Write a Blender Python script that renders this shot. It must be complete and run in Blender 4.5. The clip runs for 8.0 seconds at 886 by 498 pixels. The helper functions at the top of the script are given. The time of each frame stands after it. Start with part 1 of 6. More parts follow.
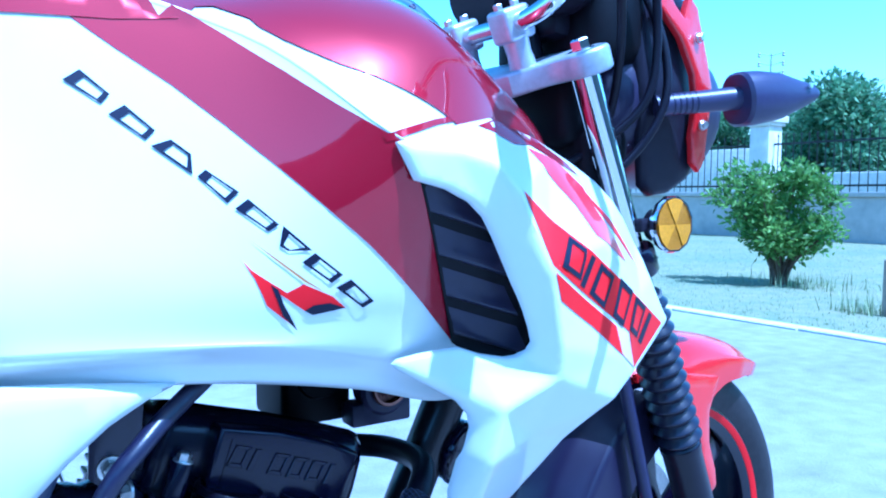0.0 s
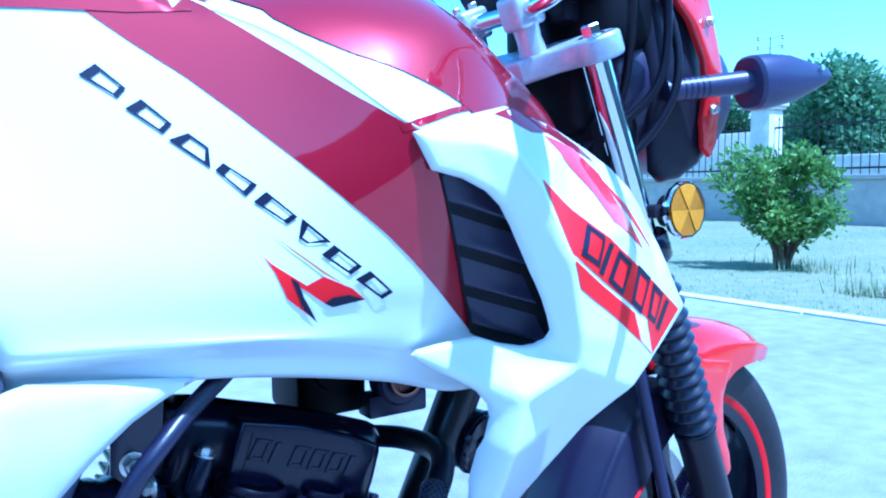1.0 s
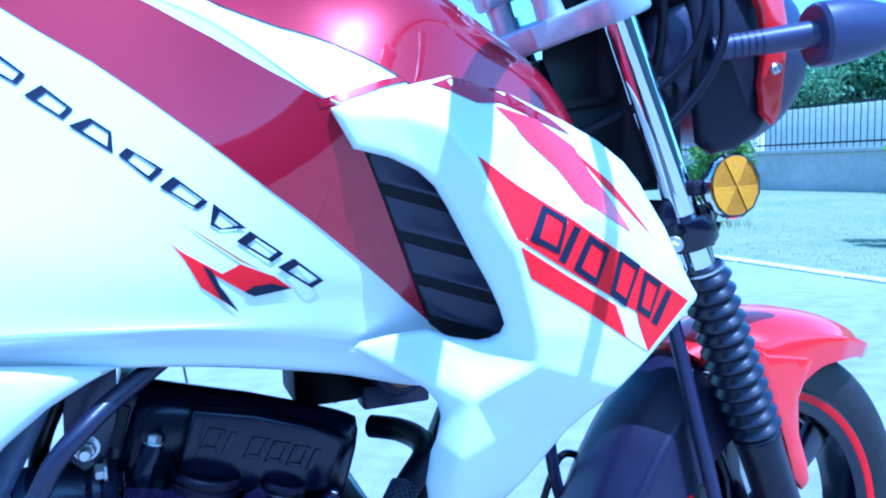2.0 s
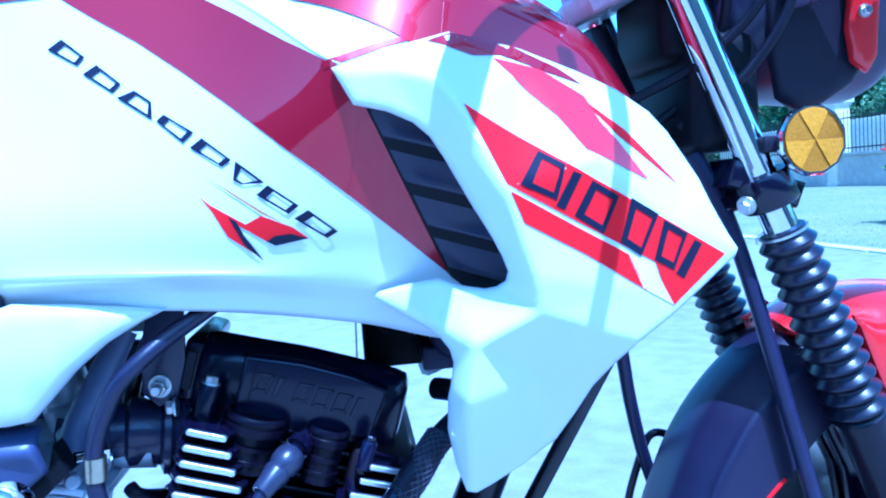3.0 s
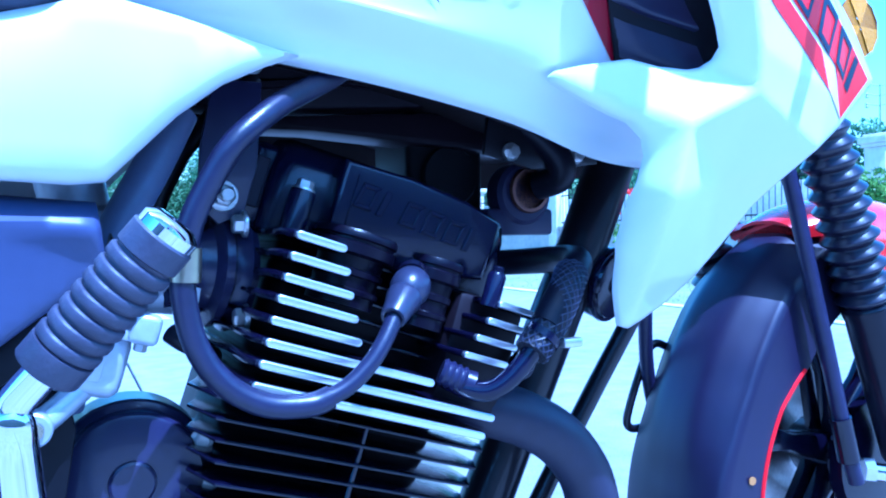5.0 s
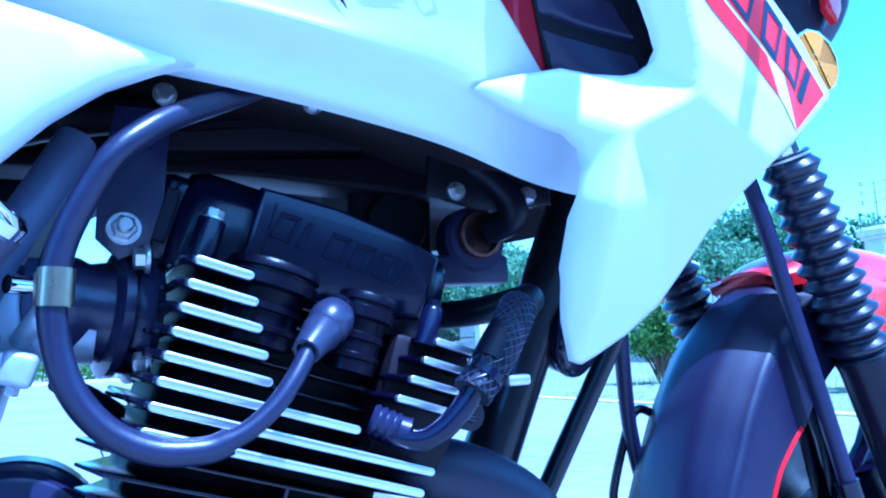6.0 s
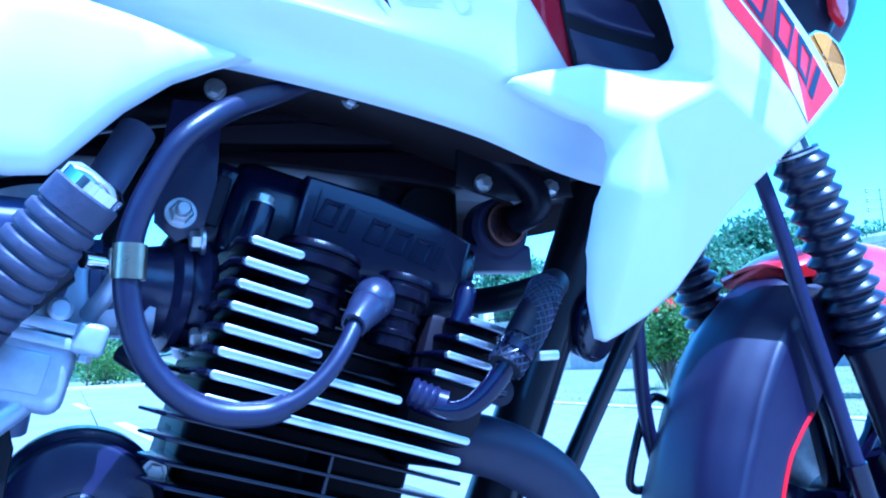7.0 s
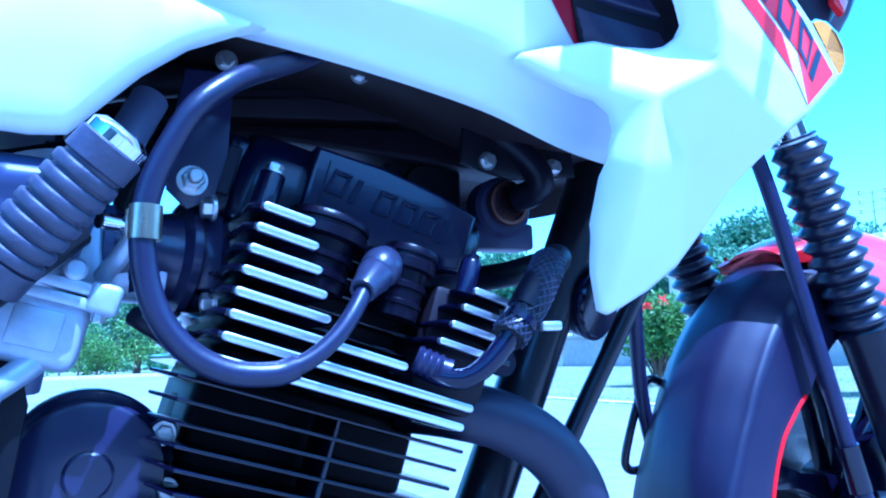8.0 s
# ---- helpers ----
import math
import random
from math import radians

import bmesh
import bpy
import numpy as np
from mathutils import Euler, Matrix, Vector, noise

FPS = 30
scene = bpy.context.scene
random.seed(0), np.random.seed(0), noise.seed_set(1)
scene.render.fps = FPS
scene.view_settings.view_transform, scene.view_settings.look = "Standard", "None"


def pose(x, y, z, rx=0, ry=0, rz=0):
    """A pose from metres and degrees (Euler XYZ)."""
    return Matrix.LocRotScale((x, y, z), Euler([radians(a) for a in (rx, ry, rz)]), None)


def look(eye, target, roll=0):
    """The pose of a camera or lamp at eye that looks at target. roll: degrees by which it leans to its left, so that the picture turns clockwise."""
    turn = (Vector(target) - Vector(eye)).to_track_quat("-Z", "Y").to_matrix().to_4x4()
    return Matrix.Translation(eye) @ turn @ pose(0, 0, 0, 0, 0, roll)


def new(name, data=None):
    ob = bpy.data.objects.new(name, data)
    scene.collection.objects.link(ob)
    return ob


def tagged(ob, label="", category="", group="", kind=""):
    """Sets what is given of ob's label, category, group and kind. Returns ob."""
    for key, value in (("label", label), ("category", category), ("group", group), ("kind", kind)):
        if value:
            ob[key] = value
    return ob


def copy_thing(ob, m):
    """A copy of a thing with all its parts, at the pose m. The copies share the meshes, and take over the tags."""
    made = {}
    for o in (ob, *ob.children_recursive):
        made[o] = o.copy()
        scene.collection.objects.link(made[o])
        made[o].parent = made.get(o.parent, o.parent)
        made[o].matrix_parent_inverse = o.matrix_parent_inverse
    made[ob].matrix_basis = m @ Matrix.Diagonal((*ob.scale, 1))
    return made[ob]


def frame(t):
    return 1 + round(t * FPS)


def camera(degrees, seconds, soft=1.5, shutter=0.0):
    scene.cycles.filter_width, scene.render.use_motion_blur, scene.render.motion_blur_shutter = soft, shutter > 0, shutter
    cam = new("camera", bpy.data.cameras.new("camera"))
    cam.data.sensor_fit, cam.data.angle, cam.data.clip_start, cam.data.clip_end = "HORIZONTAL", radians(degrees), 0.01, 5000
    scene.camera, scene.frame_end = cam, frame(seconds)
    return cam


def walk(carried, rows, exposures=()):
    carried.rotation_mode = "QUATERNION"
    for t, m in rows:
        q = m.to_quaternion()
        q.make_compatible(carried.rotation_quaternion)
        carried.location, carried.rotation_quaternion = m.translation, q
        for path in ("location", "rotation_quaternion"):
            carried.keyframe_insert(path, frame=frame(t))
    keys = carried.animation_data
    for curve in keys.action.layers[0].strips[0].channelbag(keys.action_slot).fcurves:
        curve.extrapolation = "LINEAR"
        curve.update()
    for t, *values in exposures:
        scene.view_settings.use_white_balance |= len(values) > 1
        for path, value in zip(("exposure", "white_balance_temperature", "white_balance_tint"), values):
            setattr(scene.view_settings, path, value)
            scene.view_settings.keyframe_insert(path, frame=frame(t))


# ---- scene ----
cam = camera(60.0, 8.0, 2.0)
PATH = [
    (0, (0.1901, -0.7898, 0.8318), (1.5552, 1.2975, 0.6589), 0.38),
    (0.5, (0.1548, -0.7759, 0.8296), (1.5532, 1.2855, 0.6169), 0.07),
    (1, (0.1801, -0.7794, 0.8318), (1.5404, 1.3079, 0.6252), -0.62),
    (1.2, (0.2044, -0.7859, 0.8329), (1.5187, 1.3304, 0.6236), -1.42),
    (2.3, (0.4127, -0.8252, 0.8228), (1.1368, 1.5493, 0.5271), -2.65),
    (2.5, (0.4390, -0.8388, 0.8075), (1.0627, 1.5632, 0.5051), -3.64),
    (3, (0.4937, -0.8723, 0.7762), (0.7766, 1.6035, 0.5760), -4.02),
    (3.5, (0.4071, -0.8310, 0.7107), (0.9831, 1.5819, 0.4007), -3.13),
    (4, (0.2831, -0.7666, 0.6725), (1.0533, 1.5910, 0.3584), 0.45),
    (4.5, (0.1634, -0.7471, 0.6372), (1.2846, 1.4833, 0.5021), -0.09),
    (4.7, (0.1691, -0.7176, 0.6129), (1.2798, 1.5193, 0.5003), 0.11),
    (5.8, (0.2808, -0.6500, 0.5168), (1.3747, 1.5774, 0.8204), -2.99),
    (6, (0.2695, -0.6539, 0.5179), (1.3590, 1.5712, 0.8525), -2.78),
    (6.5, (0.2460, -0.6616, 0.5187), (1.3215, 1.5649, 0.8871), -2.68),
    (7, (0.2357, -0.6736, 0.4982), (1.3115, 1.5547, 0.8554), -2.68),
    (7.5, (0.2246, -0.6795, 0.4767), (1.3044, 1.5505, 0.8103), -2.38),
    (8, (0.2235, -0.6764, 0.4798), (1.3180, 1.5451, 0.8221), -1.89),
]
walk(cam, [(t, look(eye, target, roll)) for t, eye, target, roll in PATH], [(0, 0.82, 3515, 11), (1.2, 0.82, 3515, 11), (2.5, 0.87, 3400, 13), (3.5, 0.97, 3370, 15), (4.5, 1.15, 3390, 18), (8, 1.19, 3325, 19)])

# ---- light ----
SUN_ELEVATION, SUN_TOWARDS = radians(64), Vector((0.28, -1.0, 0)).normalized()
world = bpy.data.worlds.new("sky")
scene.world = world
world.use_nodes = True
sky = world.node_tree.nodes.new("ShaderNodeTexSky")
sky.sky_type, sky.sun_disc = "NISHITA", False
sky.sun_elevation = SUN_ELEVATION
sky.sun_rotation = math.atan2(SUN_TOWARDS.x, SUN_TOWARDS.y)
sky.air_density, sky.dust_density, sky.ozone_density = 1.6, 3.0, 1.0
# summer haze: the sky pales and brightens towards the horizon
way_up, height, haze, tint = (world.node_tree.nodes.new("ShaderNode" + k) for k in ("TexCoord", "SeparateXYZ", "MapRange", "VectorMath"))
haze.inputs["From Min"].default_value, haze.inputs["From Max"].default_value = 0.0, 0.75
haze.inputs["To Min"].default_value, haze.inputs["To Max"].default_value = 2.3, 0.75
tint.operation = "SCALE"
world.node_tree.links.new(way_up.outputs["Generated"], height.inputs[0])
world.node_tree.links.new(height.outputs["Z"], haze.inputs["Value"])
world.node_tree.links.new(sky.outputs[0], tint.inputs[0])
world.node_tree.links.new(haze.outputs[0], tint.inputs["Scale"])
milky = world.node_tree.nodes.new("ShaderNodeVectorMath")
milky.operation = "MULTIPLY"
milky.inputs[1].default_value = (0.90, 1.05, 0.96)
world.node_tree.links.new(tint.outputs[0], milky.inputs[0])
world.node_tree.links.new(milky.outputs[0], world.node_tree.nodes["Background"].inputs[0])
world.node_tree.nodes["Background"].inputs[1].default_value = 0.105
sun = new("sun", bpy.data.lights.new("sun", "SUN"))
sun.data.energy, sun.data.angle, sun.data.color = 5.0, radians(0.5), (1.0, 0.90, 0.77)
towards = SUN_TOWARDS * math.cos(SUN_ELEVATION) + Vector((0, 0, math.sin(SUN_ELEVATION)))
sun.matrix_world = look(towards * 30, (0, 0, 0))


# ---- materials ----
def material(name, colour, rough=0.5, metal=0.0, coat=0.0, vary=0.08, grain=60.0, bump=0.0, bump_grain=200.0, second=None, patch=6.0, alpha_random=False):
    """A principled material: colour with variation at two scales, and a fine relief."""
    m = bpy.data.materials.new(name)
    m.use_nodes = True
    t, n = m.node_tree, m.node_tree.nodes
    p = n["Principled BSDF"]
    where = n.new("ShaderNodeTexCoord")
    fine, broad = n.new("ShaderNodeTexNoise"), n.new("ShaderNodeTexNoise")
    fine.inputs["Scale"].default_value, broad.inputs["Scale"].default_value = grain, patch
    fine.inputs["Detail"].default_value = broad.inputs["Detail"].default_value = 4
    for k in (fine, broad):
        t.links.new(where.outputs["Object"], k.inputs["Vector"])
    mix = n.new("ShaderNodeMix")
    mix.data_type = "RGBA"
    a = [c * (1 - vary) for c in colour]
    b = list(second) if second else [min(1, c * (1 + vary)) for c in colour]
    mix.inputs[6].default_value, mix.inputs[7].default_value = (*a, 1), (*b, 1)
    add = n.new("ShaderNodeMath")
    add.operation = "ADD"
    half = n.new("ShaderNodeMath")
    half.operation = "MULTIPLY_ADD"
    half.inputs[1].default_value, half.inputs[2].default_value = 1.6, -1.1
    t.links.new(fine.outputs[0], add.inputs[0])
    t.links.new(broad.outputs[0], add.inputs[1])
    t.links.new(add.outputs[0], half.inputs[0])
    half.use_clamp = True
    t.links.new(half.outputs[0], mix.inputs[0])
    last = mix.outputs[2]
    if alpha_random:
        info, hue = n.new("ShaderNodeNewGeometry"), n.new("ShaderNodeHueSaturation")
        scale = n.new("ShaderNodeMath")
        scale.operation = "MULTIPLY_ADD"
        scale.inputs[1].default_value, scale.inputs[2].default_value = 0.9, 0.55
        t.links.new(info.outputs["Random Per Island"], scale.inputs[0])
        t.links.new(scale.outputs[0], hue.inputs["Value"])
        t.links.new(last, hue.inputs["Color"])
        last = hue.outputs[0]
    t.links.new(last, p.inputs["Base Color"])
    rough_mix = n.new("ShaderNodeMath")
    rough_mix.operation = "MULTIPLY_ADD"
    rough_mix.inputs[1].default_value, rough_mix.inputs[2].default_value = rough * 0.3, rough * 0.85
    t.links.new(broad.outputs[0], rough_mix.inputs[0])
    t.links.new(rough_mix.outputs[0], p.inputs["Roughness"])
    p.inputs["Metallic"].default_value = metal
    p.inputs["Coat Weight"].default_value, p.inputs["Coat Roughness"].default_value = coat, 0.04
    if bump:
        relief, bumps = n.new("ShaderNodeTexNoise"), n.new("ShaderNodeBump")
        relief.inputs["Scale"].default_value, relief.inputs["Detail"].default_value = bump_grain, 5
        t.links.new(where.outputs["Object"], relief.inputs["Vector"])
        t.links.new(relief.outputs[0], bumps.inputs["Height"])
        bumps.inputs["Strength"].default_value, bumps.inputs["Distance"].default_value = bump, 1.0 / bump_grain
        t.links.new(bumps.outputs[0], p.inputs["Normal"])
    return m


WHITE = material("white_gloss_paint", (0.78, 0.80, 0.77), 0.32, 0, 0.6, 0.015, 30)
RED = material("red_metallic_paint", (0.28, 0.001, 0.018), 0.32, 0.3, 1.0, 0.06, 900)
RED.node_tree.nodes["Principled BSDF"].inputs["Coat IOR"].default_value = 1.6
SCARLET = material("scarlet_vinyl", (0.62, 0.008, 0.014), 0.35, 0, 0.0, 0.03, 60)
FLASH = material("glossy_scarlet_vinyl", (0.62, 0.008, 0.020), 0.3, 0, 1.0, 0.03, 60)
PINK_LINE = material("pale_vinyl_line", (0.75, 0.55, 0.58), 0.4, 0, 0.3, 0.03, 60)
FENDER_RED = material("red_gloss_plastic", (0.52, 0.008, 0.012), 0.25, 0, 0.6, 0.03, 60)
INK = material("dark_blue_vinyl", (0.012, 0.012, 0.03), 0.4, 0, 0.0, 0.1, 80)
GOLD = material("gold_edge_vinyl", (0.45, 0.22, 0.05), 0.4, 0.2, 0.2, 0.05, 80)
BLACK_PLASTIC = material("black_textured_plastic", (0.012, 0.010, 0.018), 0.45, 0, 0, 0.15, 120, 0.12, 900)
GREY_PLASTIC = material("dark_grey_plastic", (0.016, 0.014, 0.025), 0.36, 0, 0, 0.12, 100, 0.12, 900)
BLACK_PAINT = material("black_engine_enamel", (0.004, 0.003, 0.012), 0.13, 0, 0.3, 0.2, 150, 0.10, 500)
SATIN_BLACK = material("satin_black_enamel", (0.005, 0.004, 0.019), 0.21, 0, 0.15, 0.15, 150, 0.10, 800)
FRAME_PAINT = material("black_frame_paint", (0.007, 0.006, 0.010), 0.34, 0, 0.25, 0.1, 90)
RUBBER = material("black_rubber", (0.018, 0.016, 0.046), 0.33, 0, 0, 0.2, 120, 0.05, 300)
TYRE = material("tyre_rubber", (0.008, 0.007, 0.012), 0.55, 0, 0, 0.3, 80, 0.2, 500, (0.020, 0.018, 0.022))
CHROME = material("chrome", (0.78, 0.78, 0.80), 0.06, 1.0, 0, 0.04, 60)
STEEL = material("zinc_plated_steel", (0.72, 0.72, 0.70), 0.38, 1.0, 0, 0.15, 200, 0.08, 900)
ALLOY = material("cast_aluminium", (0.50, 0.53, 0.60), 0.42, 0.5, 0, 0.12, 150, 0.15, 900)
MACHINED = material("machined_aluminium", (0.76, 0.78, 0.82), 0.30, 0.9, 0, 0.04, 400, 0.1, 900)
BRASS = material("brass", (0.52, 0.48, 0.34), 0.28, 1.0, 0, 0.1, 150)
COPPER = material("copper_gasket", (0.26, 0.15, 0.12), 0.35, 1.0, 0, 0.1, 150)
GUARD_PLASTIC = material("glossy_dark_blue_black_plastic", (0.012, 0.009, 0.030), 0.40, 0, 0.0, 0.1, 60, 0.04, 900)
VENT_BLACK = material("matt_black_vent_plastic", (0.003, 0.003, 0.006), 0.55, 0, 0, 0.15, 120, 0.05, 900)
CABLE_DARK = material("matt_black_brown_paint", (0.009, 0.006, 0.010), 0.5, 0, 0, 0.2, 90)
AMBER_DEEP = material("deep_amber_lens", (0.36, 0.155, 0.001), 0.3, 0, 0.0, 0.25, 500, 0.45, 520)
COVER_PLASTIC = material("matt_grey_cover_plastic", (0.062, 0.066, 0.145), 0.40, 0, 0, 0.08, 60, 0.1, 1200)
AMBER = material("amber_lens", (0.56, 0.25, 0.001), 0.25, 0, 0.0, 0.2, 300, 0.4, 420)
SEAT = material("dark_blue_grey_vinyl", (0.060, 0.062, 0.105), 0.42, 0, 0.05, 0.1, 60)
CONCRETE = material("pale_concrete", (0.245, 0.240, 0.230), 0.85, 0, 0, 0.18, 9, 0.5, 90, (0.335, 0.33, 0.315), 0.5)
KERB = material("kerb_concrete", (0.62, 0.60, 0.55), 0.8, 0, 0, 0.12, 12, 0.4, 60)
ROAD_PAINT = material("white_road_paint", (0.78, 0.77, 0.72), 0.7, 0, 0, 0.1, 14, 0.4, 80, (0.6, 0.58, 0.54))
TURF = material("dry_turf_soil", (0.235, 0.295, 0.16), 0.95, 0, 0, 0.3, 7, 0.8, 40, (0.285, 0.275, 0.16), 0.6)
GRASS = material("grass_blades", (0.21, 0.30, 0.11), 0.7, 0, 0, 0.3, 3, second=(0.37, 0.39, 0.20), alpha_random=True)
LEAF = material("bush_leaves", (0.15, 0.28, 0.045), 0.42, 0, 0.05, 0.3, 5, second=(0.28, 0.40, 0.08), alpha_random=True)
# paler and bluer than the bush leaves: distance haze put into the colour
TREE_LEAF = material("hazed_tree_leaves", (0.15, 0.28, 0.12), 0.6, 0, 0, 0.35, 0.7, second=(0.25, 0.37, 0.18), alpha_random=True)


def thin(m, share):
    """Lets part of the light through a leaf."""
    t, n = m.node_tree, m.node_tree.nodes
    p = n["Principled BSDF"]
    through_leaf, both = n.new("ShaderNodeBsdfTranslucent"), n.new("ShaderNodeMixShader")
    t.links.new(p.inputs["Base Color"].links[0].from_socket, through_leaf.inputs["Color"])
    both.inputs[0].default_value = share
    t.links.new(p.outputs[0], both.inputs[1])
    t.links.new(through_leaf.outputs[0], both.inputs[2])
    t.links.new(both.outputs[0], n["Material Output"].inputs["Surface"])


thin(LEAF, 0.4)
thin(TREE_LEAF, 0.4)
SIGNAL_PLASTIC = material("blue_grey_signal_plastic", (0.040, 0.036, 0.085), 0.38, 0, 0, 0.1, 120, 0.08, 900)
LOUVRE = material("satin_dark_louvre_plastic", (0.017, 0.015, 0.040), 0.35, 0, 0, 0.12, 120, 0.05, 900)
for m, gloss in ((SATIN_BLACK, 0.36), (BLACK_PAINT, 0.42), (AMBER, 0.18), (AMBER_DEEP, 0.18), (SCARLET, 0.12), (INK, 0.2), (RED, 0.15)):
    m.node_tree.nodes["Principled BSDF"].inputs["Specular IOR Level"].default_value = gloss
CASE_BLUE = material("indigo_black_case_enamel", (0.019, 0.017, 0.050), 0.30, 0, 0.2, 0.12, 120, 0.08, 800)
BARK = material("bark", (0.10, 0.075, 0.05), 0.9, 0, 0, 0.3, 20, 0.8, 60)
BLOOM = material("red_petals", (0.70, 0.04, 0.03), 0.6, 0, 0, 0.1, 30)
# only for the wall added out of view on the sun's side
SCREEN_RENDER = material("grey_screen_wall_render", (0.22, 0.21, 0.20), 0.9, 0, 0, 0.25, 3, 0.4, 40, (0.29, 0.28, 0.26), 0.4)
RENDER_WALL = material("grey_rendered_wall", (0.40, 0.38, 0.36), 0.9, 0, 0, 0.12, 5, 0.4, 60, (0.50, 0.47, 0.44), 0.8)
PALE_WALL = material("pale_rendered_pillar", (0.66, 0.62, 0.57), 0.85, 0, 0, 0.08, 6, 0.3, 60)
IRON = material("black_iron", (0.02, 0.02, 0.02), 0.5, 0.3, 0, 0.2, 40)
SIGN_RED = material("red_sign_board", (0.55, 0.02, 0.03), 0.5, 0, 0, 0.06, 30)
SIGN_WHITE = material("white_sign_paint", (0.75, 0.72, 0.72), 0.6, 0, 0, 0.06, 30)
WOOD = material("grey_post_timber", (0.28, 0.24, 0.19), 0.85, 0, 0, 0.2, 30, 0.4, 60)
GALVANISED = material("galvanised_steel", (0.32, 0.33, 0.34), 0.6, 0.6, 0, 0.1, 10)

for dull in (FRAME_PAINT, RUBBER):
    dull.node_tree.nodes["Principled BSDF"].inputs["Specular IOR Level"].default_value = 0.38
for dull in (BLACK_PLASTIC, GREY_PLASTIC, CABLE_DARK, VENT_BLACK):
    dull.node_tree.nodes["Principled BSDF"].inputs["Specular IOR Level"].default_value = 0.22


def seat_grain(m):
    """Small raised dimples in rows on the vinyl."""
    t, n = m.node_tree, m.node_tree.nodes
    where, cells, bumps = n.new("ShaderNodeTexCoord"), n.new("ShaderNodeTexVoronoi"), n.new("ShaderNodeBump")
    cells.inputs["Scale"].default_value, cells.inputs["Randomness"].default_value = 400, 0.02
    t.links.new(where.outputs["Object"], cells.inputs["Vector"])
    t.links.new(cells.outputs["Distance"], bumps.inputs["Height"])
    bumps.inputs["Strength"].default_value, bumps.inputs["Distance"].default_value = 0.35, 0.0014
    bumps.invert = True
    t.links.new(bumps.outputs[0], n["Principled BSDF"].inputs["Normal"])


seat_grain(SEAT)


# ---- mesh tools ----
def catmull(points, per=8, closed=False):
    """A smooth line through the points."""
    p = [np.array(q, float) for q in points]
    n = len(p)
    out = []
    for i in range(n if closed else n - 1):
        a, b, c, d = (p[(i + k - 1) % n] if closed else p[min(max(i + k - 1, 0), n - 1)] for k in range(4))
        for s in range(per):
            u = s / per
            out.append(0.5 * (2 * b + (c - a) * u + (2 * a - 5 * b + 4 * c - d) * u * u + (3 * b - a - 3 * c + d) * u ** 3))
    if not closed:
        out.append(p[-1])
    return np.array(out)


def part(name, shape, mat, parent=None, label="", angle=40.0, at=None):
    """Links a shape, (vertices, faces) or a bmesh, as one mesh object under a thing or under a part."""
    data = bpy.data.meshes.new(name)
    if isinstance(shape, bmesh.types.BMesh):
        shape.to_mesh(data)
        shape.free()
    else:
        data.from_pydata([tuple(map(float, v)) for v in shape[0]], [], [tuple(map(int, f)) for f in shape[1]])
    if at is not None:
        data.transform(at)
    data.polygons.foreach_set("use_smooth", [True] * len(data.polygons))
    data.set_sharp_from_angle(angle=radians(angle))
    data.materials.append(mat)
    data.update()
    ob = new(name, data)
    if parent is not None:
        ob.parent = parent
    if label:
        tagged(ob, label)
    return ob


def joined(*shapes):
    verts, faces = [], []
    for v, f in shapes:
        k = len(verts)
        verts += [tuple(q) for q in v]
        faces += [tuple(i + k for i in g) for g in f]
    return verts, faces


def moved(shape, m):
    return [tuple(m @ Vector(v)) for v in shape[0]], shape[1]


def grid_faces(rows, cols, wrap=False):
    return [(i * cols + j, i * cols + (j + 1) % cols, (i + 1) * cols + (j + 1) % cols, (i + 1) * cols + j)
            for i in range(rows - 1) for j in range(cols if wrap else cols - 1)]


def frames_along(line):
    """For each point of a line two unit vectors across it, without twist."""
    line = np.array(line, float)
    ways = np.gradient(line, axis=0)
    ways /= np.linalg.norm(ways, axis=1)[:, None]
    side = np.cross(ways[0], (0.0, 0.0, 1.0) if abs(ways[0][2]) < 0.9 else (1.0, 0.0, 0.0))
    out = []
    for w in ways:
        side = side - w * (side @ w)
        side /= np.linalg.norm(side)
        out.append((side, np.cross(w, side)))
    return out


def tube(points, radius, segments=14, per=8, smooth=True, flat=1.0):
    """A round bar along a smooth line; radius: one number, or one for each given point."""
    line = catmull(points, per) if smooth else np.array(points, float)
    if np.ndim(radius):
        radii = np.interp(np.linspace(0, 1, len(line)), np.linspace(0, 1, len(radius)), radius)
    else:
        radii = [radius] * len(line)
    verts = []
    for q, (a, b), r in zip(line, frames_along(line), radii):
        verts += [q + r * (a * math.cos(2 * math.pi * k / segments) + flat * b * math.sin(2 * math.pi * k / segments)) for k in range(segments)]
    faces = grid_faces(len(line), segments, True)
    faces += [tuple(range(segments))[::-1], tuple(range((len(line) - 1) * segments, len(line) * segments))]
    return verts, faces


def lathe(profile, origin, axis, segments=28):
    """A turned body: profile rows of (distance along the axis, radius)."""
    axis = Vector(axis).normalized()
    a = axis.orthogonal().normalized()
    b = axis.cross(a)
    verts = []
    for d, r in profile:
        verts += [tuple(Vector(origin) + axis * d + (a * math.cos(2 * math.pi * k / segments) + b * math.sin(2 * math.pi * k / segments)) * max(r, 1e-5)) for k in range(segments)]
    faces = grid_faces(len(profile), segments, True)
    faces += [tuple(range(segments))[::-1], tuple(range((len(profile) - 1) * segments, len(profile) * segments))]
    return verts, faces


